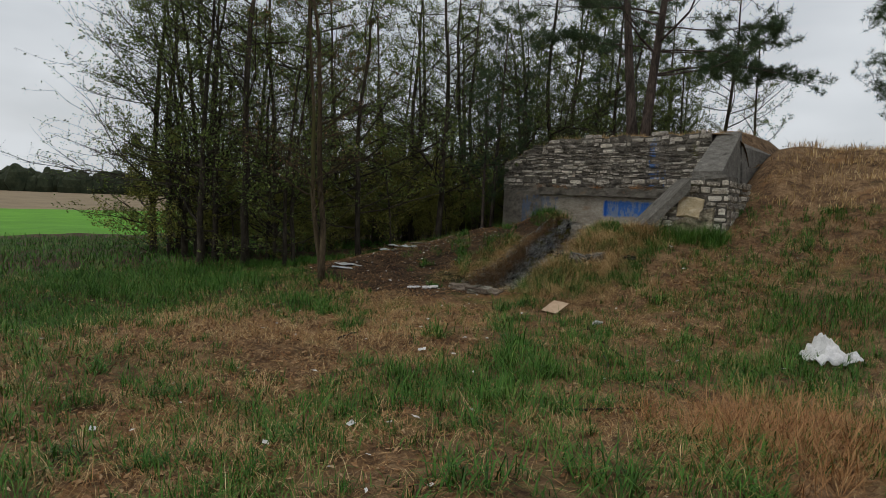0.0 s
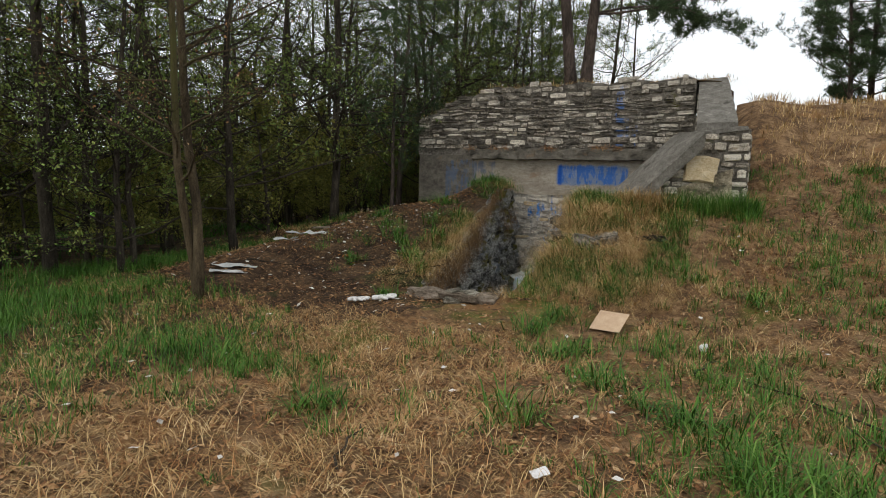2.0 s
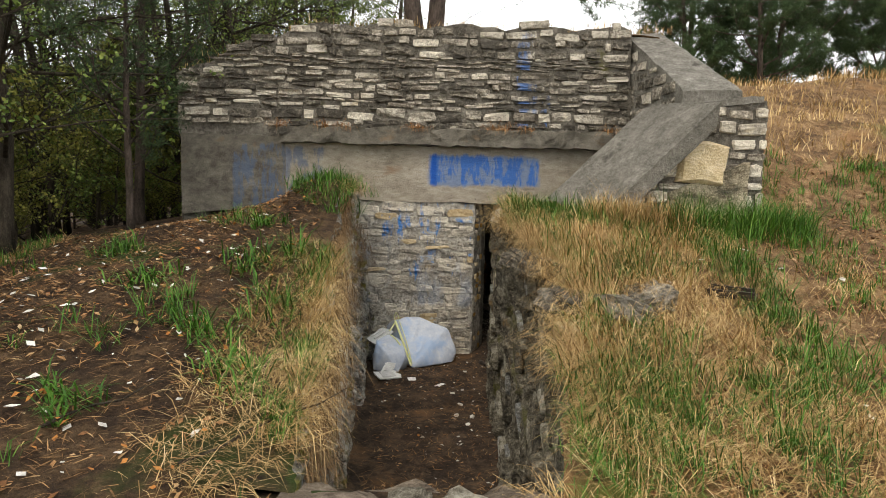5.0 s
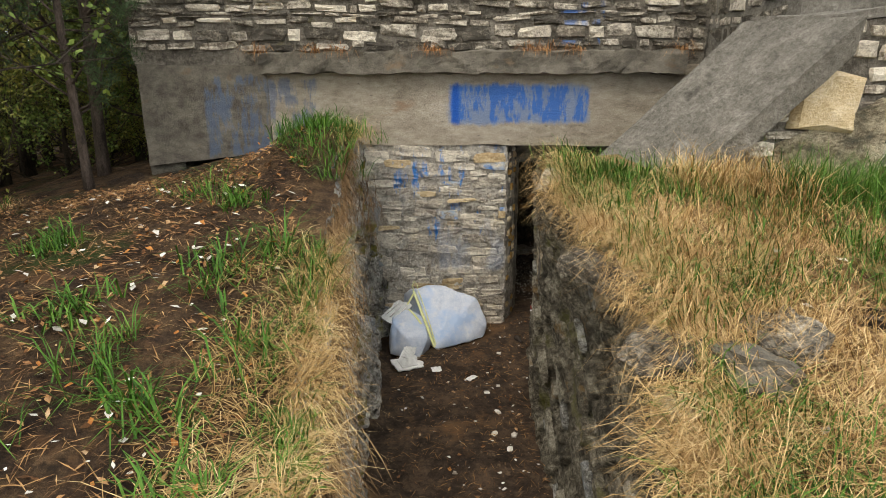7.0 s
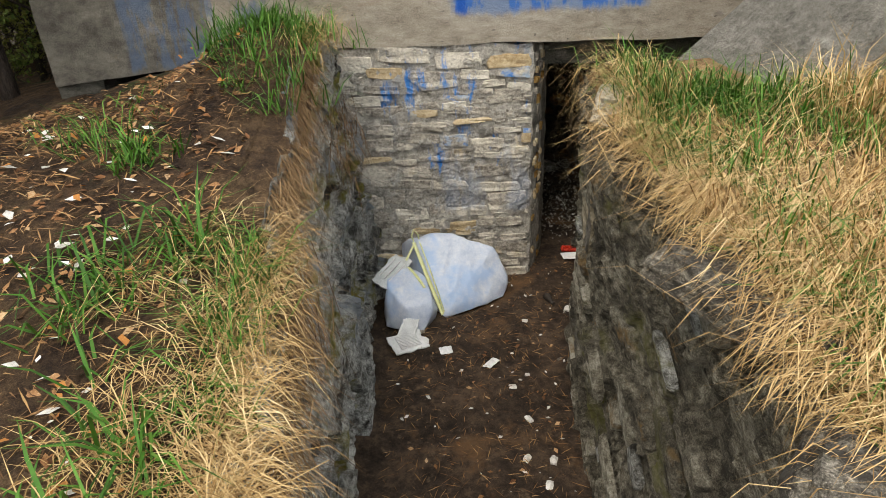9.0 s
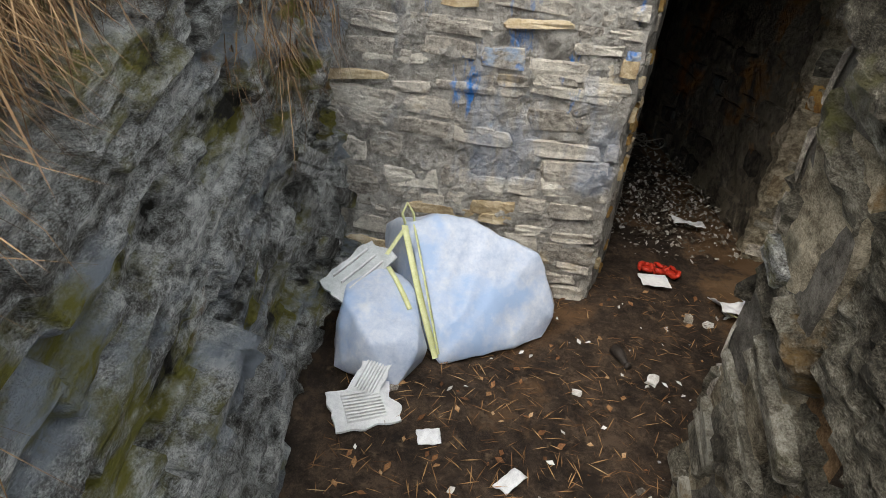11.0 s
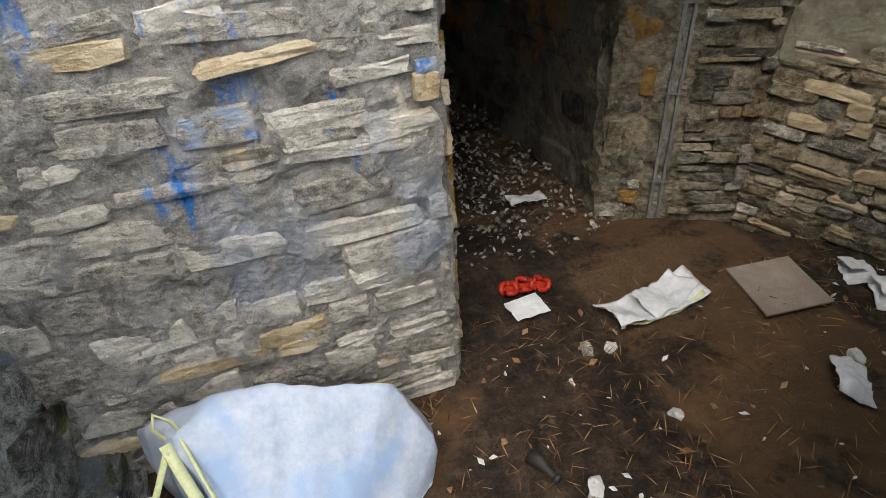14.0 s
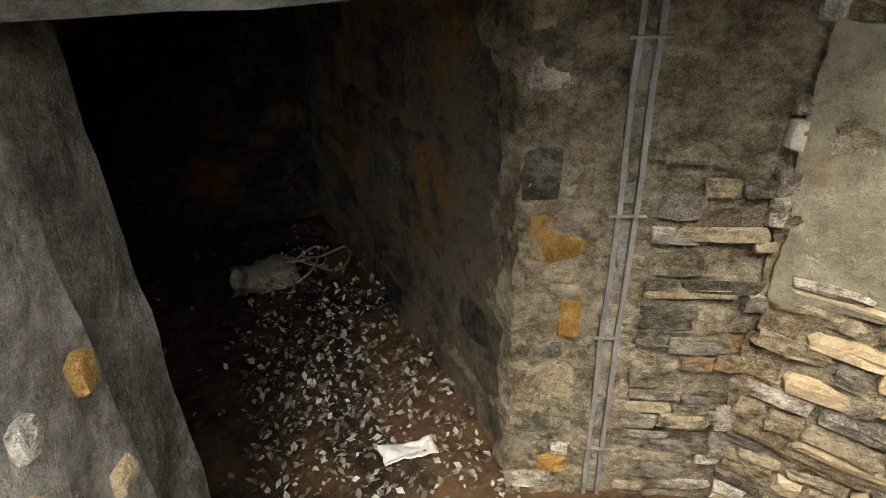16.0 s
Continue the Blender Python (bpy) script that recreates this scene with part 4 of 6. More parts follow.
green, straw, red = [], [], []
for _ in range(40000):
    x, y = rs.uniform(-6, 9), rs.uniform(-14.5, -0.2)
    if in_pit(x, y, 0.12) or (x > 1.6 and y > -1.75 and x < 4.15):
        continue
    if rs.uniform(0, 1) > min(1.0, (9 - x) / 2.5, (y + 14.5) / 1.5, (x + 6) / 1.5) or math.hypot(x - 2.93, y + 5.5) < 0.24:
        continue
    if x > 0.8 and noise.noise(Vector((x * 0.75, y * 0.75, 31))) + 0.35 * step(0.8, 0.2, abs(x - 4.9 - 0.1 * y)) * step(-5, -3, y) > 0.14 and rs.uniform(0, 1) < 0.72:
        continue
    if math.hypot(x - 7.94, y + 13.62) < 0.5:
        continue
    g, z, r = lush(x, y), hill(x, y), rs.uniform(0, 1)
    near_bank = step(2.5, 0.3, abs(x - 2.4)) * step(-5.2, -4.3, y)
    if -6.3 < y < -4.85 and 0.1 < x < 1.9 and r < 0.9:
        continue
    if y > -6.3 and x < 0.2 and x > -3.5 and r < 0.9:
        continue
    if r < 0.58 * g:
        green.append((x, y, z, rs.uniform(0.5, 1.0) * (0.65 + 0.6 * max(0, g))))
    elif r < 0.62 + 0.35 * near_bank:
        (red if rs.uniform(0, 1) < 0.38 and not near_bank > 0.4 else straw).append((x, y, z, rs.uniform(0.5, 1.0) * (1.0 + 0.35 * near_bank)))
grass("turf_grass", green, 13, (0.10, 0.30), (0.1, 0.8), (0.3, 1.2), (0.004, 0.009), 0.05, M_grass, "fresh green grass tufts growing through needle litter")
grass("straw_grass", straw, 17, (0.10, 0.30), (0.6, 1.45), (0.2, 0.8), (0.0022, 0.005), 0.08, M_straw, "flattened dry straw-coloured grass on the bank")
grass("dead_grass", red, 12, (0.08, 0.26), (0.6, 1.4), (0.1, 0.5), (0.003, 0.006), 0.09, M_reddry, "red-brown dead grass lying on the ground")
# meadow farther out
meadow = []
for _ in range(5000):
    x, y = rs.uniform(-22, -4), rs.uniform(-22, 3)
    if math.hypot(x - 6, y + 12) > 5 and (x < -7 or y < -6) and rs.uniform(0, 1) < min(1.0, (-4 - x) / 3, (22 + y) / 6, (22 + x) / 5):
        meadow.append((x, y, hill(x, y), rs.uniform(0.7, 1.5)))
for _ in range(3500):
    x, y = rs.uniform(4.2, 16), rs.uniform(-8, 7)
    if x > 9 or y > -0.4:
        meadow.append((x, y, hill(x, y), rs.uniform(0.4, 0.9)))
meadow = np.array(meadow)
grass("meadow_grass", meadow[meadow[:, 0] < 0], 11, (0.08, 0.24), (0.1, 0.9), (0.3, 1.0), (0.010, 0.022), 0.18, M_grass, "lush green meadow grass beside the wood")
grass("hill_grass", meadow[meadow[:, 0] > 0], 11, (0.12, 0.40), (0.1, 0.9), (0.2, 0.8), (0.006, 0.014), 0.14, M_straw, "dry grass on the sandy hilltop")

# tufts hanging over the trench walls
hang, aim, hgreen, gaim = [], [], [], []
for _ in range(560):
    y = rs.uniform(-4.75, -1.35)
    if y > -2.9 and rs.uniform(0, 1) < 0.35:
        continue
    x = 1.53 + right_lean(y) * 1.6 + abs(rs.normal(0, 0.14)) + 0.10 * step(-2.4, -1.6, y)
    row, out = (x, y, hill(max(x, 1.75), y) + 0.03, rs.uniform(0.7, 1.3)), math.pi + rs.normal(0, 0.4)
    if rs.uniform(0, 1) < (0.8 if y < -2.6 else 0.5):
        hang.append(row), aim.append(out)
    else:
        hgreen.append(row), gaim.append(out)
for _ in range(330):
    y = rs.uniform(-4.7, -0.25)
    if -2.5 < y < -0.9:
        continue
    z = hill(left_x(y) - 0.2, y)
    x = left_x(y) - 0.13 * z - abs(rs.normal(0, 0.10)) - 0.01
    row, out = (x, y, z + 0.02, rs.uniform(0.6, 1.15)), rs.normal(0, 0.4)
    if rs.uniform(0, 1) < 0.74 and not (y > -1.3 and x < -0.3):
        hang.append(row), aim.append(out)
    else:
        hgreen.append(row), gaim.append(out)
grass("hanging_straw", hang, 22, (0.16, 0.42), (0.6, 1.7), (0.7, 1.5), (0.002, 0.0045), 0.05, M_straw, "long dry grass hanging over the trench edge", aim, 0.72)
grass("hanging_grass", hgreen, 18, (0.12, 0.28), (0.2, 1.0), (0.5, 1.4), (0.004, 0.008), 0.05, M_grass, "green grass leaning over the trench edge", gaim, 0.6)
shag, saim, lushes, laim = [], [], [], []
for _ in range(1500):
    x, y = rs.uniform(1.55, 3.5), rs.uniform(-5.0, -1.75)
    if in_pit(x, y, -0.05) or (math.hypot((x - 2.1) / 1.5, y + 3.5) < 0.30 and rs.uniform(0, 1) < 0.85):
        continue
    k = noise.noise(Vector((x * 1.3, y * 1.3, 19)))
    if rs.uniform(0, 1) < 0.25 + 0.5 * (x - 1.55) / 2:
        continue
    row, out = (x, y, hill(x, y) + 0.01, rs.uniform(0.7, 1.3)), math.pi + 0.5 + rs.normal(0, 0.5)
    if k + rs.normal(0, 0.12) < -0.02:
        shag.append(row), saim.append(out)
    else:
        lushes.append(row), laim.append(out)
grass("bank_straw", shag, 30, (0.16, 0.38), (0.7, 1.4), (0.5, 1.3), (0.002, 0.0048), 0.05, M_straw, "long arching straw-coloured grass on the trench bank", saim, 0.7)
grass("bank_grass", lushes, 20, (0.14, 0.32), (0.2, 1.0), (0.5, 1.4), (0.003, 0.007), 0.05, M_grass, "fresh green grass among the straw on the trench bank", laim, 0.5)
roots, raim = [], []
for _ in range(46):
    y, z = rs.uniform(-0.95, -0.20), rs.uniform(1.25, 1.70)
    roots.append((left_x(y) - 0.13 * z + 0.01, y, z, rs.uniform(0.7, 1.2)))
    raim.append(rs.normal(0, 0.8))
for _ in range(760):
    y = rs.uniform(-4.75, -1.35)
    if y > -2.35:
        continue
    z = hill(left_x(y) - 0.2, y)
    roots.append((left_x(y) - 0.13 * z + 0.03, y, z - rs.uniform(-0.03, 0.34), rs.uniform(0.7, 1.25)))
    raim.append(rs.normal(0, 0.5))
fringe = []
for _ in range(300):
    y = rs.uniform(-2.4, -0.85)
    z = hill(left_x(y) - 0.2, y)
    fringe.append((left_x(y) - 0.13 * z - 0.02, y, z - rs.uniform(-0.02, 0.14), rs.uniform(0.7, 1.2)))
grass("fringe_roots", fringe, 12, (0.10, 0.24), (1.9, 3.0), (-0.2, 0.4), (0.0015, 0.004), 0.05, M_root, "short brown grass matted over the trench edge", rs.normal(0, 0.5, len(fringe)), 0.8)
grass("hanging_roots", roots, 11, (0.12, 0.30), (2.1, 3.1), (-0.3, 0.4), (0.0014, 0.0045), 0.06, M_root, "dry brown roots hanging down the trench wall", raim, 0.7)
# mound tuft by the beam, tufts under the wing and along the crest
mound = [(x, y, hill(x, y), rs.uniform(0.9, 1.4)) for x, y in zip(rs.normal(-0.42, 0.22, 90), rs.normal(-0.72, 0.22, 90)) if not in_pit(x, y, 0.0)]
grass("mound_grass", mound[:62], 12, (0.10, 0.28), (0.2, 1.1), (0.4, 1.4), (0.005, 0.010), 0.05, M_grass, "thick green tuft on the spoil mound by the beam")
foot = [(x, -1.85 - abs(rs.normal(0, 0.16)), 0, rs.uniform(0.8, 1.4)) for x in rs.uniform(2.3, 4.3, 230)]
foot = [(x, y, hill(x, y), s) for x, y, z, s in foot]
grass("wing_grass", [q for q in foot if q[0] > 3.0], 16, (0.18, 0.40), (0.05, 0.7), (0.2, 1.0), (0.004, 0.008), 0.05, M_grass, "tall green grass at the foot of the wing wall")
grass("wing_straw", [q for q in foot if q[0] <= 3.25], 20, (0.18, 0.42), (0.2, 1.0), (0.5, 1.4), (0.003, 0.006), 0.06, M_straw, "dry straw grass at the foot of the wing wall")
crown_tufts = [(x, rs.uniform(0.1, 1.2), 0, rs.uniform(0.5, 1.2)) for x in rs.uniform(-2.4, 3.7, 420)]
crown_tufts = [(x, y, crest(x + 2.45) - 0.02 + 0.2 * step(0.3, 3, y), s) for x, y, z, s in crown_tufts]
grass("crest_grass", crown_tufts, 9, (0.06, 0.20), (0.1, 1.2), (0.2, 1.2), (0.004, 0.008), 0.07, M_straw, "short dry grass along the parapet crest")
ledge_tufts = [(x, -0.06, 2.83, rs.uniform(0.6, 1.1)) for c in (-1.1, -0.55, -0.3, 0.55, 0.62, 1.5, 1.62, 1.95, 2.9) for x in rs.normal(c, 0.05, 4)]
grass("ledge_grass", ledge_tufts, 9, (0.14, 0.34), (0.7, 1.5), (0.9, 1.7), (0.003, 0.006), 0.03, M_reddry, "dead grass hanging from the concrete ledge", [-math.pi / 2] * len(ledge_tufts), 0.85)


# straw bundles, fresh clumps, brick crumbs and shards over the spoil mound
spoil, clump, crumbs = [], [], []
for _ in range(700):
    x, y = -abs(rs.normal(0.0, 1.0)) + 0.3, rs.uniform(-5.0, -0.9)
    if in_pit(x, y, 0.06):
        continue
    k = noise.noise(Vector((x * 1.6, y * 1.6, 44)))
    if x > left_x(y) - 0.8 and k > -0.05 and not -2.3 < y < -0.9:
        spoil.append((x, y, hill(x, y), rs.uniform(0.8, 1.5)))
    elif k < -0.24 and rs.uniform(0, 1) < 0.5:
        clump.append((x, y, hill(x, y), rs.uniform(0.7, 1.25)))
    crumbs.append((x + rs.normal(0, 0.1), y + rs.normal(0, 0.1), hill(x, y) + 0.01))
grass("spoil_straw", spoil, 15, (0.12, 0.30), (0.9, 1.5), (0.2, 0.8), (0.0022, 0.005), 0.06, M_straw, "matted dry straw lying over the spoil mound", rs.uniform(-1.2, 0.4, len(spoil)), 0.6)
grass("spoil_grass", clump, 15, (0.14, 0.36), (0.2, 1.0), (0.4, 1.3), (0.004, 0.009), 0.045, M_grass, "lush leaning green clumps on the spoil mound")


# separate thick green tufts on the spoil mound and before the trench
for tx, ty, ts in ((-0.25, -2.5, 1.0), (-0.55, -2.75, 1.1), (-0.2, -3.3, 1.0), (-0.45, -3.75, 1.1), (-0.1, -4.1, 0.9), (-1.3, -3.1, 0.8), (-1.9, -2.2, 0.8), (0.1, -4.4, 0.8), (-0.75, -1.9, 0.7), (-0.9, -4.5, 0.8), (0.25, -5.45, 0.8), (2.25, -6.0, 0.9), (2.4, -5.55, 0.7), (3.2, -7.3, 1.0), (3.9, -7.9, 1.2), (2.9, -8.2, 1.0), (4.4, -8.6, 1.2), (3.6, -4.2, 0.6), (4.3, -4.8, 0.7), (5.3, -6.2, 0.9), (4.9, -9.6, 1.1), (1.6, -8.6, 0.8), (0.3, -8.1, 0.9), (6.4, -10.5, 1.1), (5.9, -11.2, 1.0)):
    near = [(tx + rs.normal(0, 0.11 * ts), ty + rs.normal(0, 0.11 * ts), 0, ts * rs.uniform(0.7, 1.2)) for _ in range(11)]
    near = [(x, y, hill(x, y), s) for x, y, z, s in near if not in_pit(x, y, 0.13)]
    if near:
        tagged(grass("grass_tuft", near, 10, (0.16, 0.40), (0.25, 1.1), (0.4, 1.3), (0.006, 0.014), 0.045, M_grass, "thick green grass tuft on the earth bank"), group="green tufts on the bank")


# more clumps over the open bank, and the russet tussock beside the start
for _ in range(38):
    tx, ty, ts = rs.uniform(0.6, 8.2), rs.uniform(-12.8, -6.4), rs.uniform(0.6, 1.1)
    if lush(tx, ty) < 0.35 or math.hypot(tx - 2.95, ty + 5.5) < 0.6:
        continue
    near = [(tx + rs.normal(0, 0.13 * ts), ty + rs.normal(0, 0.13 * ts), 0, ts * rs.uniform(0.7, 1.2)) for _ in range(11)]
    tagged(grass("grass_tuft", [(x, y, hill(x, y), q) for x, y, z, q in near], 10, (0.12, 0.32), (0.35, 1.25), (0.4, 1.3), (0.006, 0.013), 0.05, M_grass, "thick green grass tuft on the earth bank"), group="green tufts on the bank")
tussock = [(x, y, hill(x, y), rs.uniform(0.8, 1.3)) for x, y in zip(rs.normal(7.01, 0.45, 170), rs.normal(-8.92, 0.40, 170))]
grass("russet_tussock", tussock, 26, (0.20, 0.46), (0.5, 1.4), (0.4, 1.2), (0.002, 0.005), 0.06, M_reddry, "russet dead grass tussock on the open bank")


# litter: dead leaves, needles, chips
def scatter(name, pts, size, material, label, flat=0.5, long=1.0, category="litter", lift=0.012):
    n = len(pts)
    pts = np.asarray(pts, float)
    az, s = rs.uniform(0, 2 * math.pi, n), rs.uniform(*size, n)
    a = np.stack([np.cos(az), np.sin(az), rs.uniform(-flat, flat, n)], 1) * s[:, None]
    b = np.stack([-np.sin(az), np.cos(az), rs.uniform(-flat, flat, n)], 1) * (s / long)[:, None]
    up = np.zeros((n, 3))
    up[:, 2] = s * rs.uniform(0.05, 0.35, n) * flat
    c = pts + np.array([0, 0, lift])
    v = np.stack([c - a * 0.5, c - b * 0.42 + up - a * 0.08, c + a * 0.5 + up * rs.uniform(0, 2, (n, 1)), c + b * 0.42 + up], 1).reshape(-1, 3)
    k = np.arange(n)[:, None] * 4
    t = np.concatenate([k + np.array([[0, 1, 3]]), k + np.array([[1, 2, 3]])], 1).reshape(-1, 3)
    return tagged(put_tris(name, v, t, material), label, category, kind="stuff")


leaf_pts, needle_pts, chip_pts = [], [], []
for _ in range(64000):
    x, y = rs.uniform(-6, 8.5), rs.uniform(-14, -0.3)
    if in_pit(x, y, 0.13) or (x > 2.0 and y > -1.8 and x < 4.15):
        continue
    k = 0.5 + noise.noise(Vector((x * 0.8, y * 0.8, 12)))
    if rs.uniform(0, 1) < 0.25 + 0.75 * k and x < 6:
        leaf_pts.append((x, y, hill(x, y)))
for _ in range(110000):
    x, y = rs.uniform(-4, 7), rs.uniform(-12.5, -0.6)
    if in_pit(x, y, 0.13) or (x > 2.0 and y > -1.8 and x < 4.15) or rs.uniform(0, 1) < 0.6 * max(0, lush(x, y)):
        continue
    needle_pts.append((x, y, hill(x, y)))
for _ in range(420):
    x, y = rs.normal(-1.0, 1.4), rs.uniform(-5.8, -0.8)
    if not in_pit(x, y, 0.14):
        chip_pts.append((x, y, hill(x, y) + 0.01))
for _ in range(260):
    x, y = rs.uniform(-3, 7), rs.uniform(-12.5, -2.2)
    if not in_pit(x, y, 0.14):
        chip_pts.append((x, y, hill(x, y) + 0.01))
for _ in range(5000):
    x, y = rs.normal(2.6, 1.5), rs.uniform(-13, -6)
    leaf_pts.append((x, y, hill(x, y)))
scatter("dead_leaves", leaf_pts, (0.018, 0.066), M_leaf, "curled brown dead leaves scattered over the bank", 0.5, 1.7)
scatter("pine_needles", needle_pts, (0.04, 0.15), M_needle, "fallen pine needles and dry stalks on the earth", 0.3, 16.0)
scatter("brick_crumbs", [c for c in crumbs if rs.uniform(0, 1) < 0.5 and not in_pit(c[0], c[1], 0.14)], (0.015, 0.055), M_orange, "orange brick crumbs on the spoil mound", 0.7, 1.4)
scatter("plaster_chips", chip_pts, (0.018, 0.085), M_chip, "small white plaster and paper scraps on the earth", 0.4, 1.6)
pit_needles, pit_chips, pit_leaves, rubble = [], [], [], []
for _ in range(9000):
    x, y = rs.uniform(0.0, 3.4), rs.uniform(-4.6, 0.3)
    if in_pit(x, y, -0.03) and rs.uniform(0, 1) < 0.8:
        pit_needles.append((x, y, pit_floor(x, y)))
for _ in range(900):
    x, y = rs.uniform(0.0, 3.4), rs.uniform(-4.2, 0.2)
    if in_pit(x, y, -0.05):
        (pit_chips if rs.uniform(0, 1) < 0.42 else pit_leaves).append((x, y, pit_floor(x, y)))
for _ in range(2600):
    x, y = 1.98 + rs.normal(0, 0.34), 1.5 + rs.normal(0, 0.55)
    if 1.5 < x < 2.40 and 0.62 < y < 3.2:
        rubble.append((x, y, pit_floor(x, y) + 0.16 * math.exp(-((x - 1.95) / 0.3) ** 2 - ((y - 2.3) / 0.4) ** 2) + rs.uniform(0, 0.05)))
for _ in range(420):
    x, y = rs.uniform(0.1, 2.4), rs.uniform(0.6, 3.2)
    rubble.append((x, y, pit_floor(x, y)))
scatter("floor_needles", pit_needles, (0.03, 0.10), M_needle, "dark pine needles trodden into the trench floor", 0.15, 16.0)
scatter("floor_chips", pit_chips, (0.01, 0.04), M_chip, "white chips on the damp trench floor", 0.5, 1.5)
scatter("floor_leaves", pit_leaves, (0.015, 0.05), M_leaf, "brown leaves and bark on the trench floor", 0.4, 1.5)
scatter("room_rubble", rubble, (0.006, 0.042), M_debris, "broken white plaster and paper on the bunker floor", 0.7, 1.4)


# ---- trees ----
def grow(rng, start, way, length, bends, rise):
    """A wandering limb."""
    pts, p, d = [Vector(start)], Vector(start), Vector(way).normalized()
    for _ in range(bends):
        d = (d + Vector((rng.uniform(-0.28, 0.28), rng.uniform(-0.28, 0.28), rng.uniform(-0.2, 0.2) + rise))).normalized()
        p = p + d * (length / bends)
        pts.append(p.copy())
    return pts


def tree(name, seed, height, girth, label, bark, leaf, kind="broad", limbs=26, low=0.15, reach=0.33, leaves=5000, leaf_size=0.05, lean=(0, 0), twin=False, rise=0.05, boughs=()):
    rng, r = random.Random(seed), np.random.RandomState(seed)
    thing = empty(name, label, "tree", group="trees of the wood")
    wood, anchors = [], []
    stems = [Vector((0, 0, -0.3))] if not twin else [Vector((-0.12, 0, -0.3)), Vector((0.16, 0.05, -0.3))]
    for si, st in enumerate(stems):
        way = Vector((lean[0] + (0.10 if si else -0.05 * twin), lean[1], 1))
        h = height * (1 if not si else 0.85)
        n = 12
        path, p, d = [st], st.copy(), way.normalized()
        for i in range(n):
            sway = 0.03 if kind == "pine" else 0.11
            d = (d + Vector((rng.uniform(-sway, sway), rng.uniform(-sway, sway), 0.05))).normalized()
            p = p + d * (h / n)
            path.append(p.copy())
        rad = [girth * (1 - 0.93 * (i / n)) ** 0.85 * (1.25 if i == 0 else 1) for i in range(n + 1)]
        wood.append(tube(path, rad, 7))
        for li in range(limbs):
            f = low + (0.98 - low) * (li + rng.random()) / limbs
            k = min(n - 1, int(f * n))
            s = path[k].lerp(path[k + 1], f * n - k)
            a = rng.uniform(0, 2 * math.pi)
            ln = height * reach * rng.uniform(0.55, 1.15) * ((1.15 - f) if kind != "pine" else (0.6 + 0.7 * math.sin(math.pi * min(1, max(0.05, f)))))
            limb = grow(rng, s, (math.cos(a), math.sin(a), rng.uniform(0.0, 0.55)), ln, 5, rise)
            lr = max(0.006, rad[k] * 0.36)
            wood.append(tube(limb, [lr * (1 - 0.8 * i / 5) for i in range(6)], 4, False))
            for bi in range(7):
                t = rng.uniform(0.2, 1.0) * 5
                q = min(4, int(t))
                b0 = limb[q].lerp(limb[q + 1], t - q)
                out = (limb[q + 1] - limb[q]).normalized() + Vector((rng.uniform(-0.9, 0.9), rng.uniform(-0.9, 0.9), rng.uniform(-0.3, 0.6)))
                br = grow(rng, b0, out, ln * rng.uniform(0.22, 0.5), 3, rise)
                wood.append(tube(br, [lr * 0.35, lr * 0.28, lr * 0.2, 0.002], 3, False))
                anchors += [br[1], br[2], br[3], br[2].lerp(br[3], 0.5)]
                for _ in range(2):
                    tw = grow(rng, br[rng.randint(1, 3)], Vector((rng.uniform(-1, 1), rng.uniform(-1, 1), rng.uniform(-0.4, 0.7))), ln * rng.uniform(0.10, 0.22), 2, 0)
                    wood.append(tube(tw, [0.004, 0.003, 0.0015], 3, False))
                    anchors += [tw[1], tw[2]]
    for f0, az, ln, lift in boughs:
        k = int(f0 * 12)
        limb = grow(rng, path[k], (math.cos(az), math.sin(az), lift), ln, 7, -0.03)
        lr = rad[k] * 0.26
        wood.append(tube(limb, [lr * (1 - 0.85 * i / 7) for i in range(8)], 5, False))
        for bi in range(16):
            t = rng.uniform(2.2, 7.0)
            q = min(6, int(t))
            b0 = limb[q].lerp(limb[q + 1], t - q)
            br = grow(rng, b0, (limb[q + 1] - limb[q]).normalized() + Vector((rng.uniform(-0.9, 0.9), rng.uniform(-0.9, 0.9), rng.uniform(-0.5, 0.5))), ln * rng.uniform(0.10, 0.24), 3, 0)
            wood.append(tube(br, [lr * 0.3, lr * 0.24, lr * 0.16, 0.002], 3, False))
            anchors += [br[1], br[2], br[3], br[2].lerp(br[3], 0.5)] * 3
    v, f = join(*wood)
    put("trunk", v, f, bark, thing, True)
    A = np.array([tuple(q) for q in anchors])
    if kind == "pine":
        tufts = A[r.randint(0, len(A), leaves)] + r.normal(0, 0.05, (leaves, 3))
        per = 7
        base = np.repeat(tufts, per, 0)
        d = r.normal(0, 1, (len(base), 3)) + np.array([0, 0, 0.25])
        d /= np.linalg.norm(d, axis=1)[:, None]
        side = np.cross(d, r.normal(0, 1, d.shape))
        side /= np.linalg.norm(side, axis=1)[:, None] + 1e-9
        ln = r.uniform(0.6, 1.2, (len(base), 1)) * leaf_size
        vv = np.stack([base - side * 0.007, base + side * 0.007, base + d * ln], 1).reshape(-1, 3)
        tt = np.arange(len(vv)).reshape(-1, 3)
    else:
        c = A[r.randint(0, len(A), leaves)] + r.normal(0, 0.035, (leaves, 3))
        d = r.normal(0, 1, c.shape)
        d /= np.linalg.norm(d, axis=1)[:, None]
        e = np.cross(d, r.normal(0, 1, c.shape))
        e /= np.linalg.norm(e, axis=1)[:, None] + 1e-9
        s = r.uniform(0.5, 1.2, (leaves, 1)) * leaf_size
        vv = np.stack([c, c + d * s * 0.5 + e * s * 0.3, c + d * s, c + d * s * 0.5 - e * s * 0.3], 1).reshape(-1, 3)
        k = np.arange(leaves)[:, None] * 4
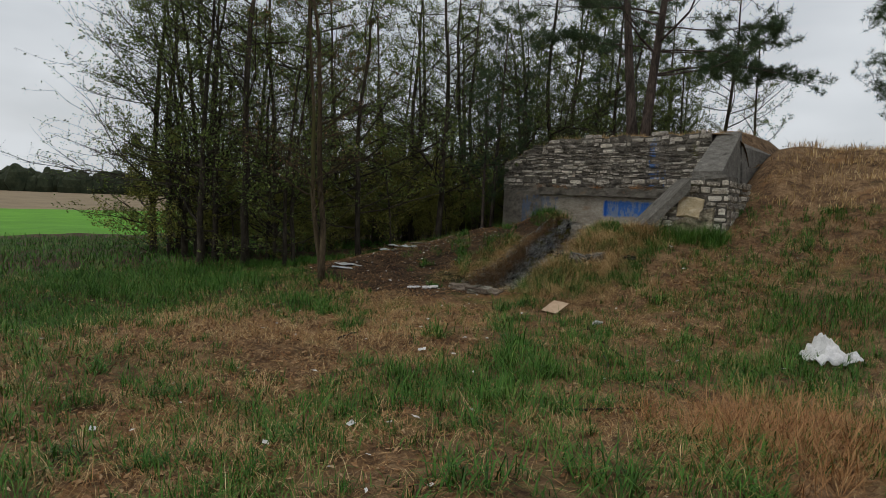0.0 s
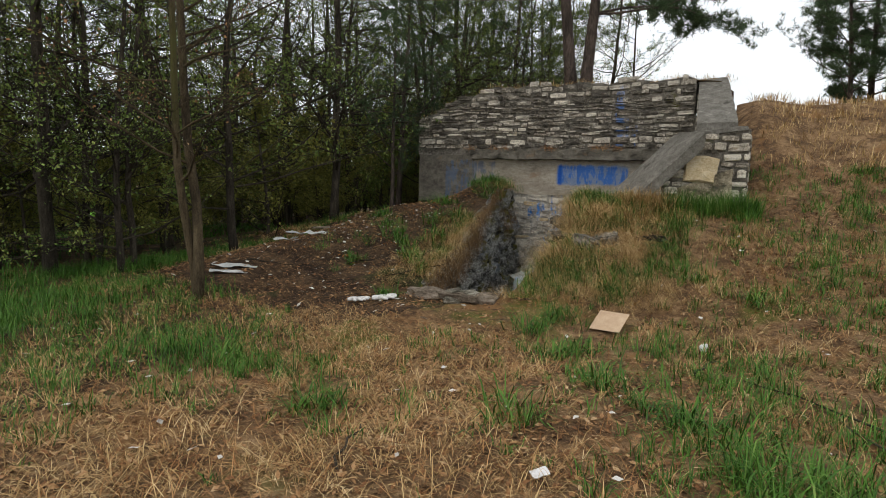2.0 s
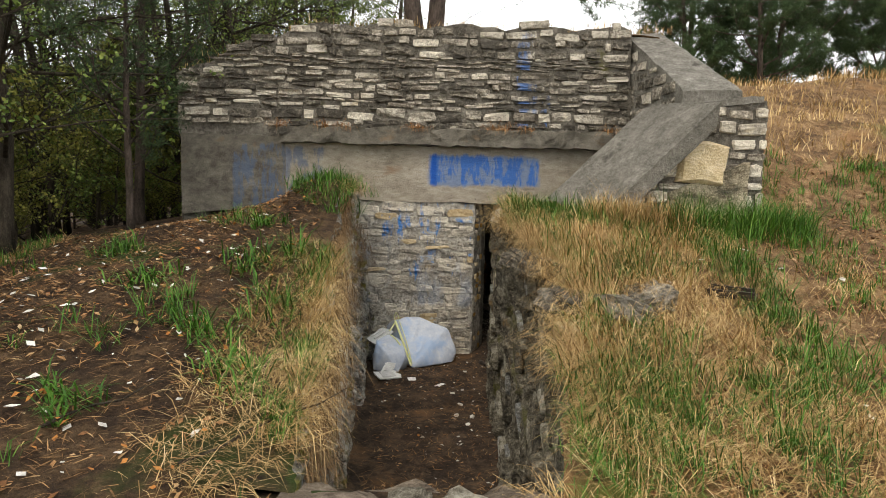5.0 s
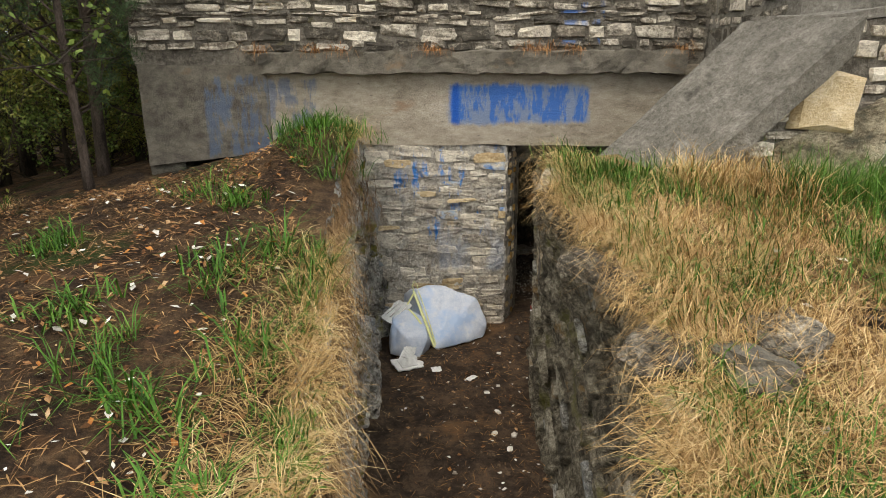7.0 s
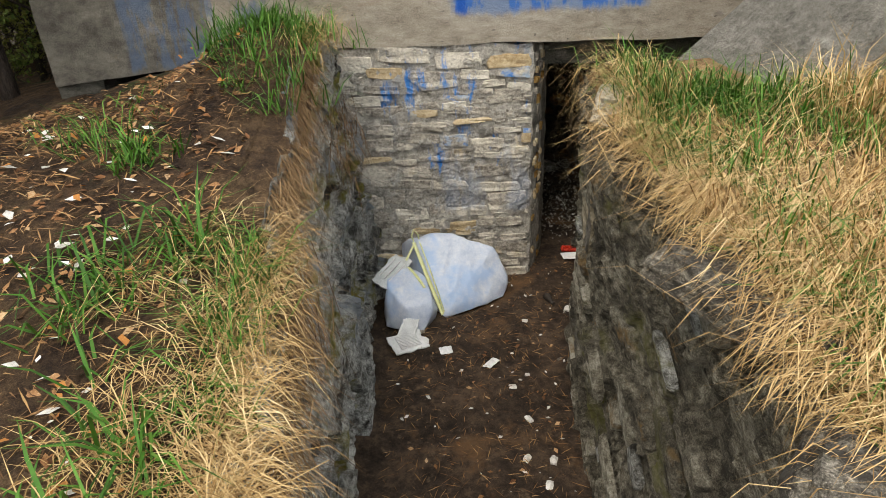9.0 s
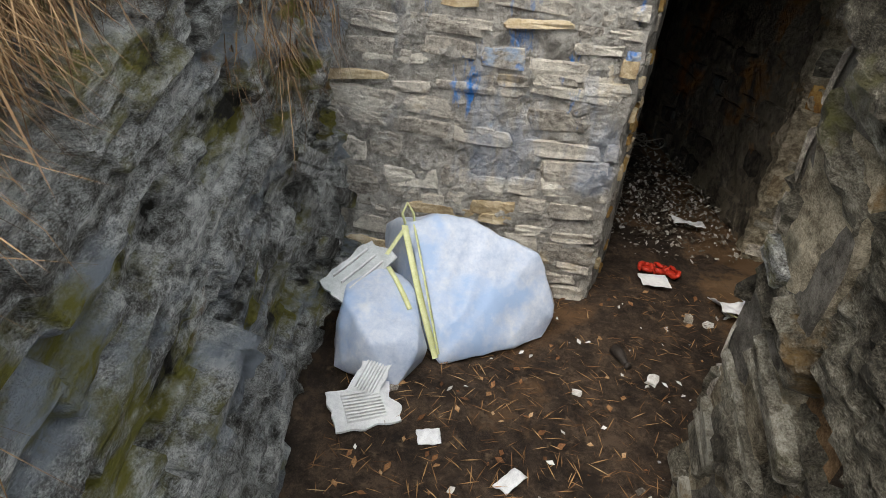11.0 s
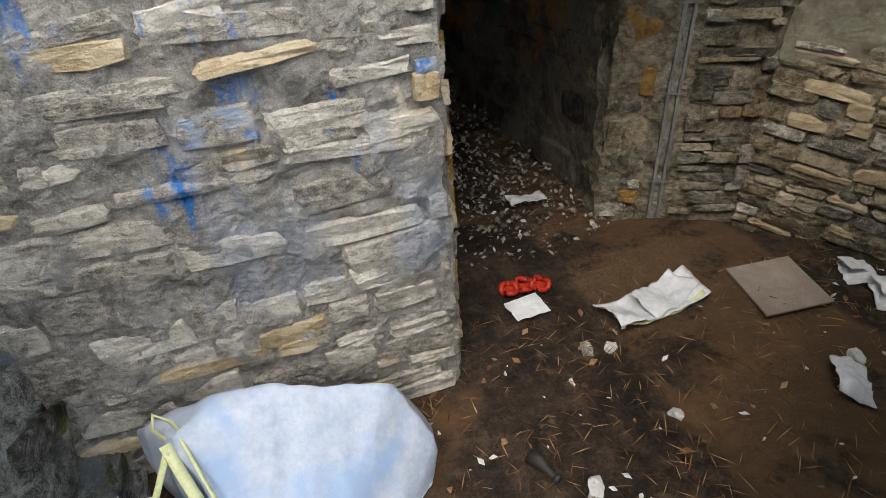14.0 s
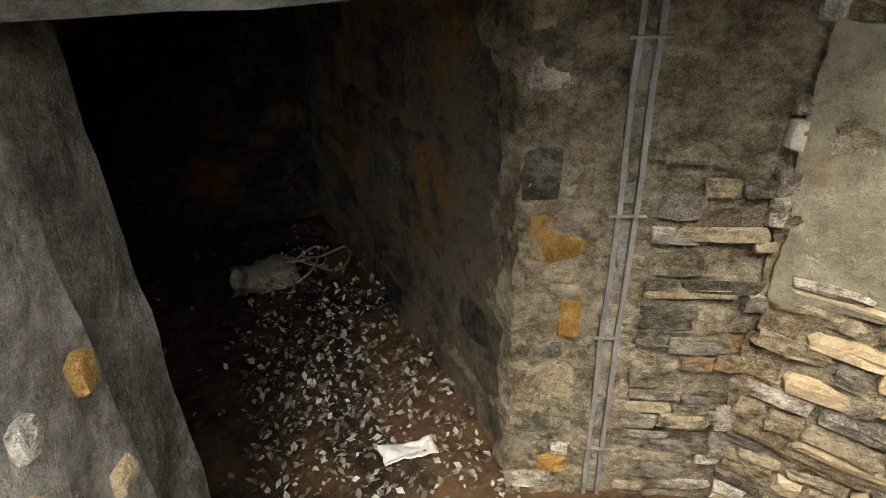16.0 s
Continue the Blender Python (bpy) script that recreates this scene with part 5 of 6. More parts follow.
        tt = np.concatenate([k + np.array([[0, 1, 2]]), k + np.array([[0, 2, 3]])], 1).reshape(-1, 3)
    put_tris("crown", vv, tt, leaf, thing)
    return thing


def stand(proto, spots, first=True):
    """Sets a tree and its copies on the ground: rows of x, y, turn, size."""
    for i, (x, y, turn, size) in enumerate(spots):
        m = Matrix.Translation((x, y, hill(x, y))) @ Matrix.Rotation(turn, 4, "Z") @ Matrix.Diagonal((size, size, size, 1))
        if i == 0 and first:
            proto.matrix_world = m
        else:
            ob = copy_thing(proto, Matrix.Translation((x, y, hill(x, y))) @ Matrix.Rotation(turn, 4, "Z"))
            ob.scale = (size, size, size)


broad_a = tree("broadleaf_tree", 1, 9.0, 0.085, "slender dark broadleaf tree with small spring leaves", M_bark, M_spring, limbs=30, low=0.12, reach=0.40, leaves=9500, leaf_size=0.065)
broad_b = tree("broadleaf_tree", 2, 8.0, 0.07, "thin multi-branched tree with sparse young leaves", M_bark, M_spring, limbs=28, low=0.10, reach=0.42, leaves=8000, leaf_size=0.06, twin=True)
broad_c = tree("broadleaf_tree", 3, 10.0, 0.10, "tall nearly bare broadleaf tree with dark twigs", M_bark, M_spring, limbs=32, low=0.14, reach=0.42, leaves=3600, leaf_size=0.06)
pine_a = tree("pine_tree", 4, 11.0, 0.12, "tall pine with dark green needle tufts", M_pinebark, M_pine, "pine", 30, 0.16, 0.22, 3600, 0.18)
pine_b = tree("pine_tree", 24, 8.0, 0.11, "bushy blue-green pine on the hilltop", M_pinebark, M_pine, "pine", 34, 0.04, 0.27, 9000, 0.20)
shrub = tree("shrub", 6, 3.2, 0.035, "yellow-green spring shrub at the wood's edge", M_bark, M_yellow, limbs=26, low=0.04, reach=0.5, leaves=8000, leaf_size=0.055, rise=0.1)
near_tree = tree("broadleaf_tree", 8, 8.5, 0.066, "slim bare tree standing alone before the wood", M_barkbrown, M_leaf, limbs=26, low=0.22, reach=0.30, leaves=900, leaf_size=0.045, lean=(0.05, 0.0))
stand(near_tree, [(-1.60, -6.72, 0.4, 1.0), (-1.72, -6.58, 2.2, 0.85)])
tr = random.Random(21)
spots = {0: [], 1: [], 2: [], 3: [], 4: []}
taken = []
for _ in range(900):
    x, y = tr.uniform(-17, -2.6), tr.uniform(-7.5, 15)
    if y < -1.5 and x > -3.9 - 0.35 * (y + 1.5) * 0:
        continue
    if x + 0.75 * y < -15.0 or (x > -3.4 and y < 1.2):
        continue
    if all(math.hypot(x - a, y - b) > (1.05 if x > -9 else 1.6) for a, b in taken) and len(taken) < 60:
        taken.append((x, y))
        spots[tr.choice([0, 0, 1, 1, 2, 2, 3])].append((x, y, tr.uniform(0, 6.28), tr.uniform(0.75, 1.2)))
for _ in range(9):
    x, y = tr.uniform(-9, 0.0), tr.uniform(7.2, 17)
    spots[tr.choice([0, 1, 2, 3])].append((x, y, tr.uniform(0, 6.28), tr.uniform(0.8, 1.15)))
for _ in range(105):
    x, y = tr.uniform(-17, -4.2), tr.uniform(-5, 14)
    if x + 0.75 * y > -15.0:
        spots[4].append((x, y, tr.uniform(0, 6.28), tr.uniform(0.6, 1.35)))
spots[4] += [(-9.2, -5.2, 0.3, 1.0), (-8.2, -5.6, 1.8, 0.8), (-10.5, -4.6, 2.9, 1.0)]
hill_pines = [(6.3, 6.9, 0.4, 0.66), (7.6, 6.0, 1.1, 0.62), (7.0, 8.6, 2.2, 0.85), (8.6, 7.4, 3.0, 0.8), (11.0, 7.0, 2.5, 0.7), (12.2, 9.0, 4.0, 0.95), (12.8, 6.2, 5.0, 0.8), (14.0, 11.0, 0.2, 1.0), (10.4, 12.0, 3.0, 1.0)]
# dark twiggy undergrowth that closes the wood near the ground
brush = tree("undergrowth_bush", 9, 2.6, 0.03, "dark tangled undergrowth bush in the wood", M_bark, M_spring, limbs=30, low=0.03, reach=0.55, leaves=7000, leaf_size=0.06, rise=0.12)
bush_spots = []
for _ in range(400):
    x, y = tr.uniform(-16, -3.6), tr.uniform(-5.5, 13)
    if x + 0.75 * y > -13.5 and (x < -5.5 or y > 0.6) and len(bush_spots) < 13:
        bush_spots.append((x, y, tr.uniform(0, 6.28), tr.uniform(0.6, 1.3)))
stand(brush, bush_spots)
spots[2].append((-5.0, -6.4, 2.4, 1.0))
spots[3] += [(-2.95, -0.15, 1.0, 0.42), (-3.3, 0.7, 2.0, 0.6)]
spots[0] += [(-6.2, -6.5, 1.0, 0.9), (-8.3, -6.7, 2.0, 1.0)]
spots[1] += [(-7.2, -6.3, 0.4, 1.1), (-5.4, -5.4, 3.3, 0.9), (-9.4, -6.2, 5.1, 1.1)]
spots[4] += [(-6.4, -6.0, 0.9, 0.9), (-7.6, -6.6, 2.9, 1.1), (-5.6, -5.2, 4.1, 0.8), (-8.9, -6.9, 1.9, 1.1)]
for i, proto in enumerate((broad_a, broad_b, broad_c, pine_a, shrub)):
    stand(proto, spots[i])
stand(pine_b, hill_pines)
twin = tree("pine_tree", 14, 9.0, 0.145, "twin-stemmed old pine on the bunker roof", M_pinebark, M_pine, "pine", 9, 0.26, 0.30, 7500, 0.16, lean=(-0.05, 0.0), twin=True, rise=-0.02, boughs=((0.25, 0.35, 4.8, 0.06), (0.25, 0.0, 3.4, 0.10), (0.34, 0.2, 3.8, 0.15), (0.34, 0.65, 3.4, 0.22), (0.42, 0.35, 3.6, 0.2), (0.5, 0.1, 3.0, 0.3), (0.46, 2.6, 3.4, 0.4), (0.34, 3.3, 3.0, 0.3)))
twin.location = (0.53, 2.09, 4.35)
twin.rotation_euler[2] = 0.4

# far woods beyond the fields
wr = random.Random(3)
woods = []
for i in range(520):
    a = radians(95 + 90 * i / 520)
    dist = wr.uniform(320, 400)
    cx, cy, wd, h = dist * math.cos(a), dist * math.sin(a), wr.uniform(3, 6), wr.uniform(8, 14)
    z0 = hill(cx, cy) - 1
    rings = []
    for lift, k in ((0, 0.7), (0.35, 1.0), (0.7, 0.85), (0.92, 0.45)):
        rings += [(cx + wd * k * math.cos(q * 1.047) * wr.uniform(0.75, 1.2), cy + wd * k * math.sin(q * 1.047) * wr.uniform(0.75, 1.2), z0 + h * lift * wr.uniform(0.9, 1.08)) for q in range(6)]
    vv = rings + [(cx, cy, z0 + h)]
    ff = [(r * 6 + q, r * 6 + (q + 1) % 6, r * 6 + 6 + (q + 1) % 6, r * 6 + 6 + q) for r in range(3) for q in range(6)] + [(18 + q, 18 + (q + 1) % 6, 24) for q in range(6)]
    woods.append((vv, ff))
tagged(put("far_woods", *join(*woods), M_woods), "dark belt of woodland beyond the fields", "woodland", kind="stuff")


# ---- things: refuse and loose stones ----
def sheet(name, w, d, material, parent=None, amp=0.03, size=6.0, thick=0.004, seed=0, curl=0.0, ragged=0.0, n=14, label=""):
    """A crumpled sheet with a little thickness; its lowest point lies at its own ground level."""
    v, f = hexa_data(block(-w / 2, w / 2, -d / 2, d / 2, 0, thick), (n, n, 1), 0)
    out = []
    for p in v:
        q = Vector((p.x + seed * 7.0, p.y + seed * 3.0, seed))
        z = amp * noise.noise(q * size) + 0.45 * amp * abs(noise.noise(q * size * 2.9)) + curl * (p.x / w) ** 2
        k = 1 + ragged * noise.noise(Vector((math.atan2(p.y, p.x) * 2 + seed, seed, 0)))
        out.append(Vector((p.x * k, p.y * k, p.z + z)))
    low = min(p.z for p in out)
    return put(name, [(p.x, p.y, p.z - low) for p in out], f, material, parent, amp > 0.02, label)


def ribbon(name, path, width, material, parent, side=(0, 0, 1)):
    v, f = [], []
    s = Vector(side)
    for i, p in enumerate(path):
        p = Vector(p)
        d = (Vector(path[min(i + 1, len(path) - 1)]) - Vector(path[max(i - 1, 0)])).normalized()
        a = d.cross(s).normalized() * width / 2
        nrm = a.cross(d).normalized() * 0.002
        v += [p - a - nrm, p + a - nrm, p + a + nrm, p - a + nrm]
    for i in range(len(path) - 1):
        for k in range(4):
            a0, a1 = i * 4 + k, i * 4 + (k + 1) % 4
            f.append((a0, a1, a1 + 4, a0 + 4))
    return put(name, v, f, material, parent, True)


def place(ob, x, y, z, turn=0.0, tip=(0.0, 0.0)):
    ob.matrix_world = Matrix.Translation((x, y, z)) @ Matrix.Rotation(turn, 4, "Z") @ Matrix.Rotation(tip[0], 4, "X") @ Matrix.Rotation(tip[1], 4, "Y")
    return ob


# the refuse bags in the corner of the trench
def film_bag(name, points, parent, cuts=5, amp=0.012, seed=0, ease=2):
    """A slack plastic bag: the hull of a few pushed-out corners, divided, eased and creased."""
    bm = bmesh.new()
    for p in points:
        bm.verts.new(p)
    out = bmesh.ops.convex_hull(bm, input=bm.verts)
    bmesh.ops.delete(bm, geom=[g for g in out["geom_interior"] if isinstance(g, bmesh.types.BMVert)], context="VERTS")
    for _ in range(cuts):
        bmesh.ops.subdivide_edges(bm, edges=[e for e in bm.edges if e.calc_length() > 0.022], cuts=1, use_grid_fill=True)
        bmesh.ops.triangulate(bm, faces=[g for g in bm.faces if len(g.verts) > 3])
        if _ < 4:
            bmesh.ops.smooth_vert(bm, verts=bm.verts, factor=0.16 if _ < ease else 0.10, use_axis_x=True, use_axis_y=True, use_axis_z=True)
    bm.normal_update()
    low = min(q.co.z for q in bm.verts)
    for q in bm.verts:
        c = q.co * 1.0 + Vector((seed, 0, 0))
        crease = abs(noise.noise(Vector((c.x * 4 + c.z * 2, c.y * 4, c.z * 3)))) + 0.5 * abs(noise.noise(Vector((c.x * 11 - c.y * 6, c.y * 3 + c.z * 2, c.z * 4))))
        q.co += q.normal * (amp * (0.35 - crease))
        q.co.z = max(q.co.z, low)
    me = bpy.data.meshes.new(name)
    bm.to_mesh(me)
    bm.free()
    me.polygons.foreach_set("use_smooth", [True] * len(me.polygons))
    me.materials.append(M_plastic)
    ob = new(name, me)
    ob.parent = parent
    return ob


bag = empty("refuse_bag", "full white plastic refuse bag leaning on the stone wall", "refuse bag", "refuse bags in the trench")
body = film_bag("body", [(0.33, -0.20, 0.46), (0.40, -0.30, 0.50), (0.58, -0.20, 0.52), (0.76, -0.22, 0.52), (1.03, -0.22, 0.42), (1.14, -0.30, 0.16), (1.14, -0.08, 0.0), (1.12, -0.38, 0.0), (0.98, -0.50, 0.02), (0.86, -0.50, 0.0), (0.70, -0.64, 0.10), (0.62, -0.70, 0.0), (0.52, -0.56, 0.22), (0.24, -0.06, 0.0), (0.22, -0.10, 0.36), (0.40, -0.45, 0.0)], bag, 5, 0.030, 3.0)
ribbon("drawstring", [(0.385 + 0.235 * t, -0.30 - 0.375 * t - 0.05 * math.sin(math.pi * t), 0.475 - 0.44 * t + 0.035 * math.sin(math.pi * t)) for t in [k / 9 for k in range(10)]], 0.032, M_ribbon, body, (0.55, -0.62, 0.56))
ribbon("drawstring", [(0.43 + 0.20 * t, -0.30 - 0.37 * t - 0.045 * math.sin(math.pi * t), 0.485 - 0.43 * t + 0.06 * math.sin(math.pi * t)) for t in [k / 9 for k in range(10)]], 0.012, M_ribbon, body, (0.75, -0.45, 0.45))
ribbon("drawstring", [(0.30 + 0.09 * t, -0.46 + 0.14 * t, 0.33 + 0.14 * t) for t in [k / 5 for k in range(6)]], 0.018, M_ribbon, body, (0.2, -0.7, 0.7))
ribbon("tie_loop", [(0.39 + q[0], -0.27 + q[1], 0.475 + q[2]) for q in ((0, 0, -0.03), (-0.022, -0.01, 0.05), (0.0, -0.015, 0.11), (0.03, -0.01, 0.06), (0.04, 0, -0.02))], 0.012, M_ribbon, body, (0, 1, 0.1))
bag2 = empty("refuse_bag", "smaller slumped white plastic refuse bag beside the full one", "refuse bag", "refuse bags in the trench")
body2 = film_bag("body", [(0.36, -0.44, 0.36), (0.20, -0.72, 0.33), (0.19, -0.55, 0.34), (0.48, -0.52, 0.30), (0.57, -0.80, 0.22), (0.13, -0.48, 0.0), (0.18, -0.82, 0.0), (0.50, -0.90, 0.0), (0.60, -0.62, 0.0), (0.36, -0.86, 0.22)], bag2, 5, 0.030, 9.0)
ribbon("drawstring", [(0.35 + 0.14 * t, -0.47 - 0.20 * t, 0.345 - 0.02 * t - 0.05 * t * t) for t in [k / 6 for k in range(7)]], 0.022, M_ribbon, body2, (0.3, -0.4, 0.86))


def tray(name, w, d, label, at, turn, tip, seed, ribs=9):
    thing = empty(name, label, "packaging")
    sheet("plate", w, d, M_foam if ribs > 3 else M_greysheet, thing, 0.012, 5.0, 0.012, seed, 0.02, 0.28)
    for i in range(ribs):
        y = -d * 0.32 + d * 0.64 * i / max(1, ribs - 1)
        hexa("rib", block(-w * 0.30, w * 0.30, y - 0.004, y + 0.004, 0.018, 0.032), M_foam, thing, (4, 1, 1), 0.003)
    place(thing, *at, turn, tip)
    return thing


tray("foam_tray", 0.26, 0.20, "broken ribbed polystyrene sheet lying on the trench floor", (0.38, -1.03, 0.02), 0.5, (0.10, 0.06), 1, 9)
tray("foam_tray", 0.22, 0.12, "torn polystyrene sheet leaning against the bag", (0.38, -0.90, 0.07), 1.3, (0.15, -0.55), 3, 7)
tray("foam_tray", 0.36, 0.15, "bent grey-white polystyrene tray wedged behind the bags", (0.225, -0.53, 0.335), 1.13, (0.30, -0.22), 4, 3)

# red moulded piece and tissues in the forecourt
cups = empty("plastic_mould", "broken red plastic mould with three round wells", "plastic mould")
for i in range(3):
    cx = -0.075 + 0.075 * i
    ring = []
    for k in range(17):
        a = 2 * math.pi * k / 16
        ring.append((cx + 0.036 * math.cos(a), 0.036 * math.sin(a) + 0.012 * (i % 2), 0.022 + 0.008 * math.sin(3 * a + i)))
    v, f = tube(ring, [0.014] * 17, 6, False)
    put("well", v, f, M_red, cups, True)
    hexa("web", block(cx - 0.03, cx + 0.03, -0.02, 0.03, 0.004, 0.012), M_red, cups, (3, 3, 1), 0.004)
place(cups, 1.785, 0.41, 0.012, -0.15, (0.15, 0))


def pad(label, w, d, x, y, turn, seed, curl):
    """A folded absorbent pad: two plies and a yellow welt along one edge."""
    thing = empty("tissue_pad", label, "pad")
    sheet("ply", w, d, M_tissue, thing, 0.05, 6.0, 0.004, seed, curl, 0.14, 20)
    top = sheet("fold", w * 0.62, d * 0.86, M_tissue, thing, 0.04, 7.0, 0.004, seed + 1, curl, 0.2, 16, "white ply folded over")
    top.location, top.rotation_euler = (w * 0.14, d * 0.05, 0.022), (0.05, 0.0, 0.22)
    welt = sheet("welt", w * 0.9, 0.022, M_ribbon, thing, 0.05, 6.0, 0.006, seed, curl, 0.0, 20, "pale yellow edge welt")
    welt.location = (0.0, -d * 0.42, 0.012)
    return place(thing, x, y, ground_z(x, y) + 0.004, turn)


def litter(name, label, category, w, d, material, x, y, turn, amp=0.03, seed=0, tip=(0, 0), thick=0.004, curl=0.0, ragged=0.12, group="", z=None):
    ob = sheet(name, w, d, material, None, amp, 7.0, thick, seed, curl, ragged)
    tagged(ob, label, category, group)
    return place(ob, x, y, (ground_z(x, y) if z is None else z) + 0.004, turn, tip)


litter("paper_napkin", "folded white napkin with dirt spots beside the red mould", "napkin", 0.16, 0.13, M_tissue, 1.735, 0.275, 0.1, 0.006, 11, z=0.026)
pad("crumpled white absorbent pad with a yellow edge", 0.46, 0.19, 2.26, 0.115, 0.10, 12, 0.16)
pad("white absorbent pads piled by the rubble wall", 0.24, 0.22, 3.25, -0.24, 0.9, 13, 0.02)
pad("small folded tissue on the forecourt floor", 0.16, 0.12, 3.22, -0.04, 1.1, 14, 0.02)
litter("rag", "dirty white rag dropped on the trench floor", "rag", 0.20, 0.13, M_tissue, 2.68, -0.53, 0.9, 0.08, 15)
litter("rag", "torn white rag among rubble in the bunker", "rag", 0.20, 0.09, M_tissue, 2.075, 1.03, 0.0, 0.05, 16, z=0.05)
litter("paper_scrap", "grey crumpled paper scrap on the trench floor", "paper", 0.12, 0.06, M_tissue, 0.98, -1.25, 0.9, 0.03, 17)
litter("paper_scrap", "crumpled paper with pink print by the foam tray", "paper", 0.09, 0.06, M_tissue, 0.66, -1.12, 0.3, 0.03, 18)
plate = hexa("floor_tile", block(-0.155, 0.155, -0.155, 0.155, 0, 0.010), M_tile, None, (4, 4, 1), 0.001)
tagged(plate, "loose square grey-brown floor tile lying on the earth", "tile")
place(plate, 2.815, -0.005, 0.03, -0.12, (0.03, -0.03))
shard = empty("bottle_neck", "broken neck of a dark brown glass bottle", "bottle")
put("glass", *tube([(0, 0, 0.02), (0.05, 0.005, 0.02), (0.09, 0.0, 0.02), (0.12, 0, 0.02)], [0.03, 0.027, 0.016, 0.015], 10), M_dark, shard, True)
put("rim", *tube([(0.115, 0, 0.02), (0.13, 0, 0.02)], [0.018, 0.018], 10), M_dark, shard, True)
place(shard, 1.44, -0.40, 0.005, -1.2)

# loose stones and brick bits on the trench floor
lr = random.Random(8)
for i in range(46):
    x, y = lr.uniform(0.25, 2.9), lr.uniform(-2.6, 0.25)
    if not in_pit(x, y, -0.08) or (x < 0.95 and y > -0.85):
        continue
    s = lr.uniform(0.012, 0.034)
    kind = lr.choice(["chip", "chip", "brick", "stone"])
    m = {"chip": M_chip, "brick": M_orange, "stone": M_rubble}[kind]
    ob = put({"chip": "plaster_piece", "brick": "brick_piece", "stone": "pebble"}[kind], *hexa_data(block(-s, s, -s * 0.7, s * 0.7, 0, s * 0.7), (2, 2, 2), s * 0.5, 30 + 3 * i), m)
    tagged(ob, {"chip": "angular white plaster piece on the trench floor", "brick": "orange brick fragment on the trench floor", "stone": "grey pebble on the trench floor"}[kind], {"chip": "plaster", "brick": "brick", "stone": "stone"}[kind], "loose pieces on the trench floor")
    place(ob, x, y, pit_floor(x, y) - 0.2 * s, lr.uniform(0, 6.28))
# heap of coiled tubing and rags deep in the room
heap = empty("refuse_heap", "heap of pale tubing and rags in the dark bunker", "refuse heap")
for i in range(3):
    cx, cy, rr = 0.12 * math.sin(i * 2.1), 0.1 * math.cos(i * 1.7), 0.10 + 0.02 * (i % 3)
    ring = [(cx + rr * math.cos(2 * math.pi * k / 18), cy + rr * 0.8 * math.sin(2 * math.pi * k / 18), 0.03 + 0.035 * i + 0.03 * math.sin(4 * math.pi * k / 18 + i)) for k in range(19)]
    put("coil", *tube(ring, [0.007] * 19, 6, False), M_debris, heap, True)
rag_in_heap = sheet("cloth", 0.35, 0.3, M_debris, heap, 0.09, 6.0, 0.005, 21, 0, 0.2)
rag_in_heap.location = (-0.25, -0.05, 0.0)
place(heap, 1.93, 2.45, 0.08)

# ---- things on the bank ----
log = empty("masonry_sill", "crumbling brown masonry sill at the trench's front lip", "sill")
v, f = [], []
for i in range(25):
    t = i / 24
    c = Vector((0.35 + 1.2 * t, -5.03 - 0.03 * math.sin(math.pi * t), 0.70))
    for k in range(14):
        a = 2 * math.pi * k / 14
        r = 0.115 + 0.07 * noise.noise(Vector((t * 4, math.cos(a) * 1.5, math.sin(a) * 1.5))) + 0.045 * noise.noise(Vector((t * 9, math.cos(a) * 5, math.sin(a) * 5)))
        v.append(c + Vector((0, 1.7 * r * math.cos(a), 0.75 * r * math.sin(a))))
for i in range(24):
    for k in range(14):
        q = (k + 1) % 14
        f.append((i * 14 + k, i * 14 + q, (i + 1) * 14 + q, (i + 1) * 14 + k))
f += [tuple(range(14))[::-1], tuple(24 * 14 + k for k in range(14))]
put("core", v, f, M_wood, log)
for dx in (0.02, 0.12):
    hexa("split", block(0.75 + dx, 1.25 + dx, -5.17 - dx, -5.10 - dx, 0.72, 0.79), M_wood, log, (12, 2, 2), 0.02, 9.0)


def boulder(x, y, z, sx, sy, sz, seed, material, label):
    off = Vector((seed, seed * 2.0, 0))
    v, f = hexa_data(block(-1, 1, -1, 1, -1, 1), (7, 7, 6), 0)
    out = []
    for p in v:
        d = p.normalized().lerp(p, 0.55)
        k = 1 + 0.26 * noise.noise(d * 1.6 + off) + 0.14 * noise.noise(d * 4.2 + off)
        out.append((d.x * sx * k, d.y * sy * k, d.z * sz * k))
    ob = tagged(put("rock", out, f, material), label, "rock")
    ob.location = (x, y, z)
    ob.rotation_euler = (0.1 * seed % 0.3, 0.12, seed)
    return ob


for bx, by, bz, sx, sy, sz, seed in ((0.93, -5.06, 0.765, 0.13, 0.10, 0.035, 11), (1.22, -5.07, 0.765, 0.16, 0.11, 0.035, 12), (1.10, -5.22, 0.69, 0.19, 0.10, 0.06, 13)):
    boulder(bx, by, bz, sx, sy, sz, seed, M_strata, "pale broken stone slab on the trench sill")
boulder(1.88, -3.45, hill(1.88, -3.45) - 0.05, 0.26, 0.17, 0.10, 1, M_upper, "broken masonry block sunk into the grassy bank")
boulder(2.17, -3.52, hill(2.17, -3.52) - 0.04, 0.24, 0.18, 0.11, 2, M_conc_mid, "cracked masonry lump beside the larger block")
boulder(2.44, -3.38, hill(2.44, -3.38) - 0.03, 0.17, 0.17, 0.12, 5, M_upper, "dark grey angular stone in the grassy bank")
boulder(1.76, -2.95, hill(1.9, -2.95) - 0.05, 0.13, 0.36, 0.08, 7, M_upper, "flat capping slab at the trench edge")
boulder(1.86, -3.80, hill(1.86, -3.80) - 0.08, 0.11, 0.10, 0.13, 3, M_rust_stone, "pale yellow stone in the trench edge")
